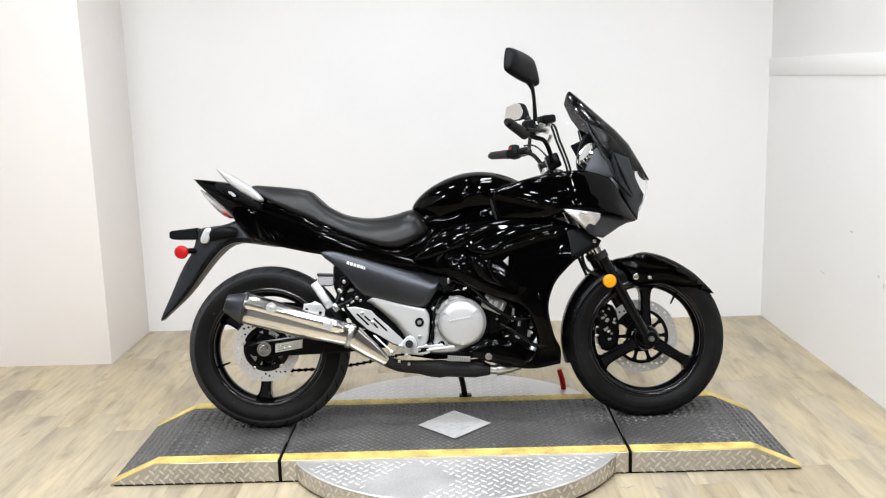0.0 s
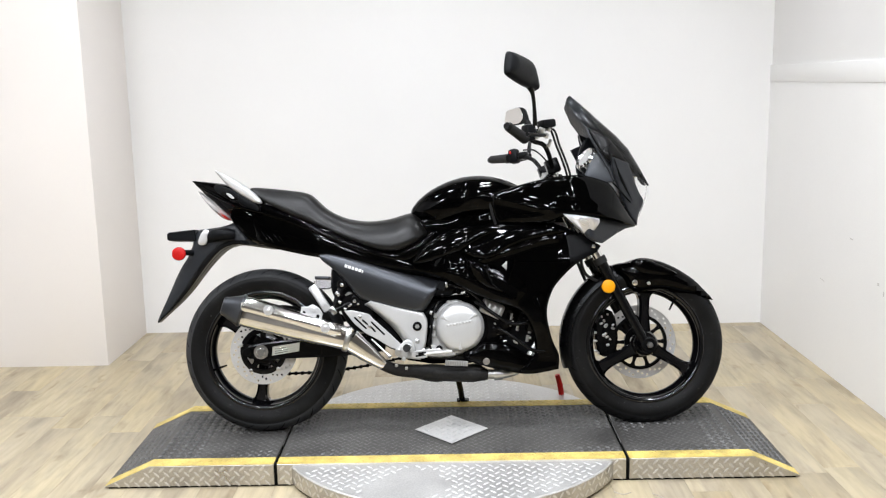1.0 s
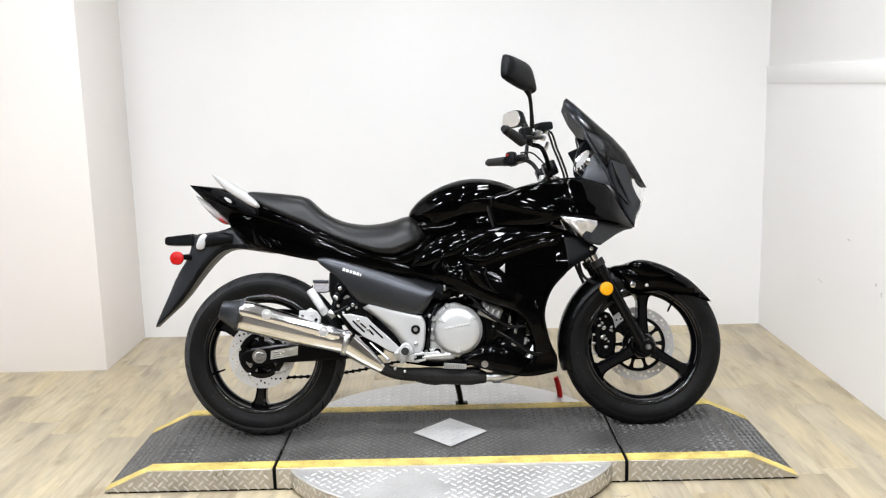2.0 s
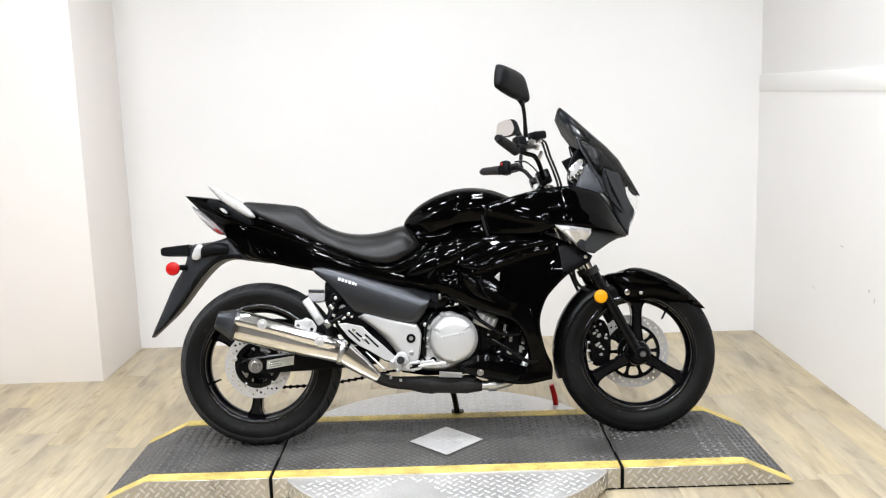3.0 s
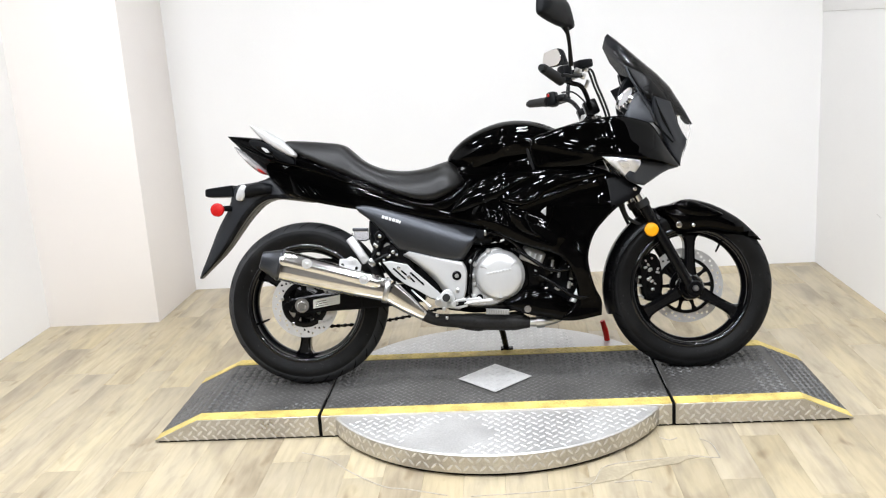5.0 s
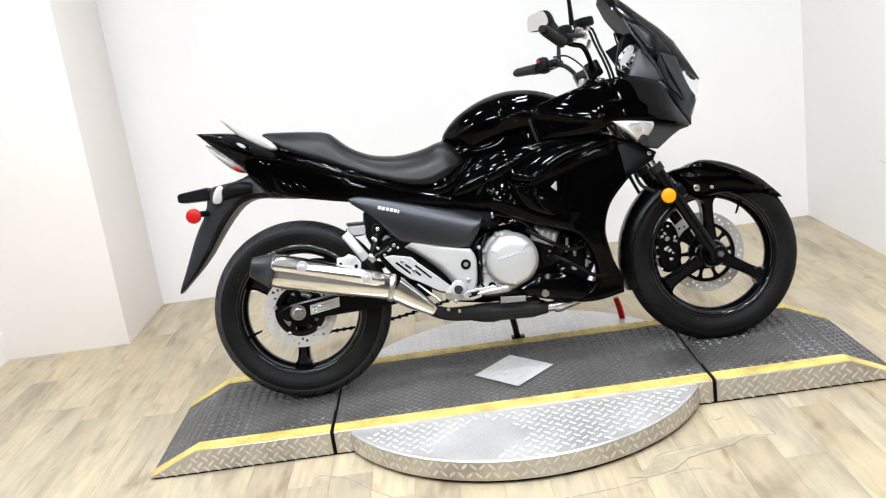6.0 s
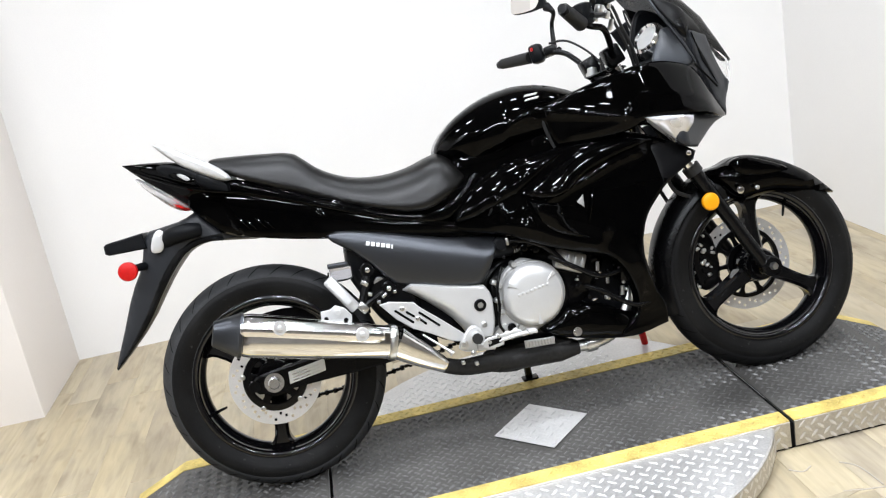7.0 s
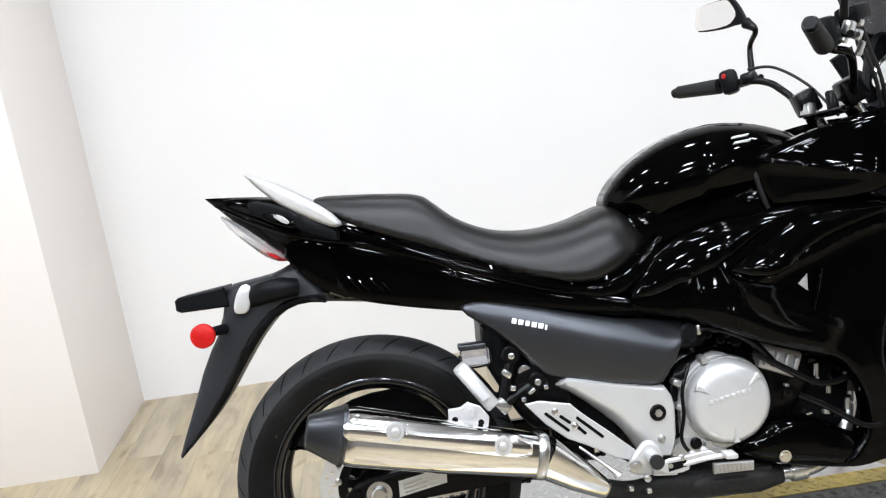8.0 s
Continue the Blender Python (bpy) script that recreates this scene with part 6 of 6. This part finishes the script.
def fender_shell(a0, a1, inner, outer, w, centre, lip, n=26, m=11):
    """A mudguard arched over the wheel between two angles in degrees; lip(share) is how far its skirt hangs down."""
    verts, faces = [], []
    for shell in (0, 0.004):
        for i in range(n):
            t = i / (n - 1)
            a = radians(a0 + (a1 - a0) * t)
            for k in range(m):
                u = 2 * k / (m - 1) - 1
                r = outer(t) - shell - lip(t) * abs(u) ** 3
                verts.append((centre[0] + r * math.cos(a), w(t) * math.copysign(abs(u) ** 0.8, u), centre[1] + r * math.sin(a)))
    for s in (0, n * m):
        for i in range(n - 1):
            for k in range(m - 1):
                b = s + i * m + k
                faces.append((b, b + 1, b + m + 1, b + m))
    loop = list(range(m)) + [i * m + m - 1 for i in range(1, n)] + [(n - 1) * m + k for k in range(m - 2, -1, -1)] + [i * m for i in range(n - 2, 0, -1)]
    for a, b in zip(loop, loop[1:] + loop[:1]):
        faces.append((a, b, b + n * m, a + n * m))
    return verts, faces


mud = part("front_mudguard", body([(1.31, 0.585), (1.335, 0.597), (1.37, 0.6), (1.42, 0.618), (1.47, 0.613), (1.54, 0.588), (1.62, 0.538), (1.672, 0.483), (1.7, 0.45), (1.64, 0.46), (1.58, 0.472), (1.5, 0.49), (1.45, 0.488), (1.41, 0.478), (1.37, 0.498), (1.335, 0.55)], lambda x, z: 0.078 + 0 * x, 0.022, 0.05, sharp=(8,)), GLOSS, bike, "gloss black front mudguard")
part("mudguard_fin", panel([(1.37, 0.602), (1.42, 0.619), (1.5, 0.585), (1.57, 0.548), (1.5, 0.545), (1.43, 0.55), (1.39, 0.57)], 0.068, 0.016, 0.02, 0.02), GLOSS, mud)
part("rear_mudguard_flap", fender_shell(112, 196, 0.3, lambda t: 0.322 - 0.004 * t, lambda t: 0.068 - 0.008 * t, FRONT_AXLE, lambda t: 0.045 - 0.02 * t), BLACKMETAL, mud, "satin black rear flap of the mudguard")
bolt(1.388, -0.091, 0.524, 0.011, CHROME, mud)
bolt(1.44, -0.09, 0.52, 0.006, STEEL, mud)
caliper = part("brake_caliper", slab([(1.265, 0.4), (1.3, 0.425), (1.335, 0.41), (1.35, 0.33), (1.34, 0.255), (1.3, 0.235), (1.268, 0.25), (1.255, 0.33)], 0.045, 0.1, soft=0.008), BLACKMETAL, bike, "black front brake caliper")
bits = random.Random(3)
for z in (0.265, 0.3, 0.335, 0.37, 0.4):
    part("caliper_piston", disc(0.01, 0.04, 0.05, 1.296, z, 0.002, 16), BLACKMETAL, caliper)
    part("caliper_tooth", box(1.257, 0.055, z + bits.uniform(-0.006, 0.006), 0.018, 0.03, 0.009, 0.003), STEEL, caliper)
for k in range(16):
    part("caliper_bolt", box(bits.uniform(1.262, 1.34), bits.uniform(0.034, 0.046), bits.uniform(0.25, 0.415), bits.uniform(0.006, 0.014), 0.012, bits.uniform(0.006, 0.012), 0.002, pose(0, 0, 0, 0, bits.uniform(-40, 40), 0)), bits.choice((STEEL, ALLOY, BRACE)), caliper)
part("brake_hose", tube([(1.29, 0.08, 0.43), (1.25, 0.09, 0.5), (1.2, 0.08, 0.62), (1.18, 0.06, 0.75), (1.13, 0.04, 0.9)], 0.006, 8), GRIP, bike, "black brake hose")
part("fork_hose", tube([(1.22, -0.06, 0.66), (1.195, -0.06, 0.62), (1.21, -0.06, 0.56), (1.26, -0.05, 0.53)], 0.006, 8), GRIP, bike)

# ---- handlebars, mirrors ----
def reach(s):
    return s if s > 0 else -0.84


def bar_tube(s):
    return tube([(1.093, 0.1 * s, 0.93), (1.083, 0.13 * s, 0.965), (1.069, 0.165 * s, 1.0), (1.046, 0.2 * s, 1.03), (1.004, 0.25 * reach(s), 1.044), (0.903 if s > 0 else 0.908, 0.415 * reach(s), 1.0645 - 0.0095 * s)], 0.0085, 12)


bar = part("handlebar", bar_tube(-1), BLACKMETAL, bike, "black tubular handlebar")
part("handlebar_half", bar_tube(1), BLACKMETAL, bar)
part("top_yoke", slab([(1.07, 0.928), (1.075, 0.936), (1.125, 0.934), (1.13, 0.926), (1.09, 0.918)], -0.1, 0.1, soft=0.006), BLACKMETAL, bar)
MIRROR_SHAPE = [(-0.022, 1.2), (-0.012, 1.235), (0.02, 1.29), (0.05, 1.302), (0.185, 1.303), (0.212, 1.297), (0.232, 1.228), (0.214, 1.216), (0.09, 1.204), (0.03, 1.206)]
for s in (-1, 1):
    part("grip", tube([(0.968 - 0.007 * min(s, 0), 0.296 * reach(s), 1.0455), (0.902 - 0.007 * min(s, 0), 0.41 * reach(s), 1.0645 - 0.0095 * s)], [0.0195, 0.018, 0.0165], 16), GRIP, bar, "black rubber handlebar grip")
    part("bar_end", tube([(0.902 - 0.007 * min(s, 0), 0.41 * reach(s), 1.0645 - 0.0095 * s), (0.894 - 0.007 * min(s, 0), 0.425 * reach(s), 1.0655 - 0.0105 * s)], [0.015, 0.012], 14), BLACKMETAL, bar)
    part("switch_box", box(0.985 - 0.007 * min(s, 0), 0.272 * reach(s), 1.06 - 0.01 * s, 0.042, 0.046, 0.06, 0.012, pose(0, 0, 0, 0, -6, -28 * s)), SATIN, bar, "black switch housing")
    part("lever_perch", box(1.02 - 0.007 * min(s, 0), 0.235 * reach(s), 1.06 - 0.012 * s, 0.04, 0.035, 0.03, 0.008, pose(0, 0, 0, 0, -6, -28 * s)), BLACKMETAL, bar)
    part("lever", tube([(1.045 - 0.007 * min(s, 0), 0.225 * reach(s), 1.056 - 0.01 * s), (1.04 - 0.007 * min(s, 0), 0.28 * reach(s), 1.05 - 0.008 * s), (1.005 - 0.007 * min(s, 0), 0.36 * reach(s), 1.046 - 0.004 * s), (0.965 - 0.007 * min(s, 0), 0.425 * reach(s), 1.046)], [0.008, 0.006, 0.006, 0.007], 8), BLACKMETAL, bar, "black hand lever")
    if s < 0:
        foot, neck, hx, hy, lift, grow = (1.01, -0.27, 1.09), (1.005, -0.3, 1.15), 1.0, -0.32, 0.0, 1.0
    else:
        foot, neck, hx, hy, lift, grow = (1.045, 0.275, 1.06), (1.055, 0.29, 1.13), 1.055, 0.235, -0.03, 0.74
    part("mirror_stalk", tube([foot, neck, (hx - 0.002, hy + 0.004 * s, 1.19 + lift), (hx - 0.014, hy + 0.024 * s, 1.215 + lift)], [0.009, 0.0065, 0.007, 0.015], 10), BLACKMETAL, bar, "black mirror stalk")
    # the head stands in a plane that runs back and outwards from the stalk
    out = Vector((-0.5, 0.866 * s, 0))
    face = Vector((-0.866, -0.5 * s, 0))
    basis = Matrix(((out.x, -face.x, 0, hx), (out.y, -face.y, 0, hy), (0, 0, 1, lift), (0, 0, 0, 1)))
    mid = Vector((0.1, 1.25))
    shape = [(mid.x + (u - mid.x) * grow * (1 if s < 0 else 0.8), mid.y + (v - mid.y) * grow) for u, v in MIRROR_SHAPE]
    shell = solid(shape, lambda x, z, d: -0.004 + 0 * x, lambda x, z, d: 0.004 + 0.03 * swell(d, 0.05), turns=2, cell=0.012)
    mir = part("mirror", moved(shell, basis), SATIN, bar, "black mirror housing")
    inner = [(mid.x + 0.008 + (u - mid.x) * grow * (0.88 if s < 0 else 0.76), mid.y + 0.002 + (v - mid.y) * grow * (0.86 if s < 0 else 0.92)) for u, v in MIRROR_SHAPE[1:]]
    part("mirror_glass", moved(slab(inner, -0.0065, -0.003, soft=0.001, turns=2), basis), MIRROR, mir, "mirror glass that reflects the white wall")
part("kill_switch", box(0.966, 0.258, 1.064, 0.008, 0.016, 0.012, 0.003), RED, bar, "small red kill switch")
part("brake_fluid_box", box(1.057, -0.215, 1.102, 0.055, 0.05, 0.03, 0.008, pose(0, 0, 0, 0, -8, 30)), SATIN, bar, "black brake fluid box")
for x, y, z, a, b, c in ((1.03, -0.262, 1.07, 0.02, 0.02, 0.026), (1.046, -0.258, 1.055, 0.018, 0.018, 0.02), (1.058, -0.25, 1.078, 0.016, 0.016, 0.014), (1.062, -0.235, 1.03, 0.012, 0.012, 0.03), (1.012, -0.272, 1.046, 0.013, 0.012, 0.01)):
    part("lever_pivot", box(x + 0.006, y + 0.03, z + 0.004, a, b, c, 0.004, pose(0, 0, 0, 20, 15, 30)), STEEL, bar, "bright lever pivot fitting")
for s in (-1, 1):
    part("fork_cap", lathe([(0.0002, 0.02), (0.008, 0.02), (0.01, 0.015), (0.017, 0.012), (0.018, -0.01), (0.0002, -0.01)], on_fork(0.945) - 0.012, 0.092 * s, 0.945, 20, axis="z"), STEEL, bar, "bright fork cap")
    part("riser_clamp", box(1.09, 0.105 * s, 0.962, 0.05, 0.045, 0.055, 0.007, pose(0, 0, 0, 0, -20, 0)), BLACKMETAL, bar)
    bolt(1.09, 0.105 * s - 0.015, 0.97, 0.006, STEEL, bar)
for k in (0, 1):
    part("throttle_cable", tube([(1.046, -0.19, 1.08), (1.076 + 0.012 * k, -0.175, 1.088), (1.098 + 0.012 * k, -0.165, 1.03), (1.119 + 0.012 * k, -0.15, 0.982), (1.14 + 0.012 * k, -0.12, 0.93), (1.15 + 0.012 * k, -0.09, 0.88)], 0.0042, 8), GRIP, bike, "black throttle cable")
part("clutch_cable", tube([(1.02, 0.235, 1.07), (1.06, 0.18, 1.06), (1.1, 0.1, 1.0), (1.13, 0.04, 0.92)], 0.0035, 8), GRIP, bike, "black clutch cable")
part("ignition_lock", lathe([(0.0002, 0.01), (0.01, 0.01), (0.013, 0.006), (0.013, -0.04), (0.0002, -0.04)], 1.1, -0.0, 0.965, 20, axis="z"), BLACKMETAL, bike)

# ---- a small red object on the disc behind the bike ----
red = thing("red_wheel_clamp_handle", "small red upright handle standing on the turntable disc", "handle", pose(1.145, 0.36, DISC_TOP))
part("grip_bar", tube([(0.01, 0, 0.0), (0.004, 0, 0.04), (-0.008, 0, 0.085)], [0.011, 0.012, 0.01], 12), RED, red)


# ---- floor planks, laid along y in staggered rows ----
PLANK_W, PLANK_L = 0.128, 0.92
plank_mesh = mesh_of("plank", box(0, 0, -0.005, PLANK_W - 0.0004, PLANK_L - 0.0004, 0.01, 0.0007), WOOD)
columns = int((RIGHT - LEFT) / PLANK_W) + 1
for i in range(columns):
    x = LEFT + PLANK_W * (i + 0.5)
    y = BACK - PLANK_L * (0.5 - random.random()) - 0.02
    while y > -2.6:
        ob = new("plank", plank_mesh)
        ob.parent = floor
        ob.location = (x, y, 0)
        y -= PLANK_L
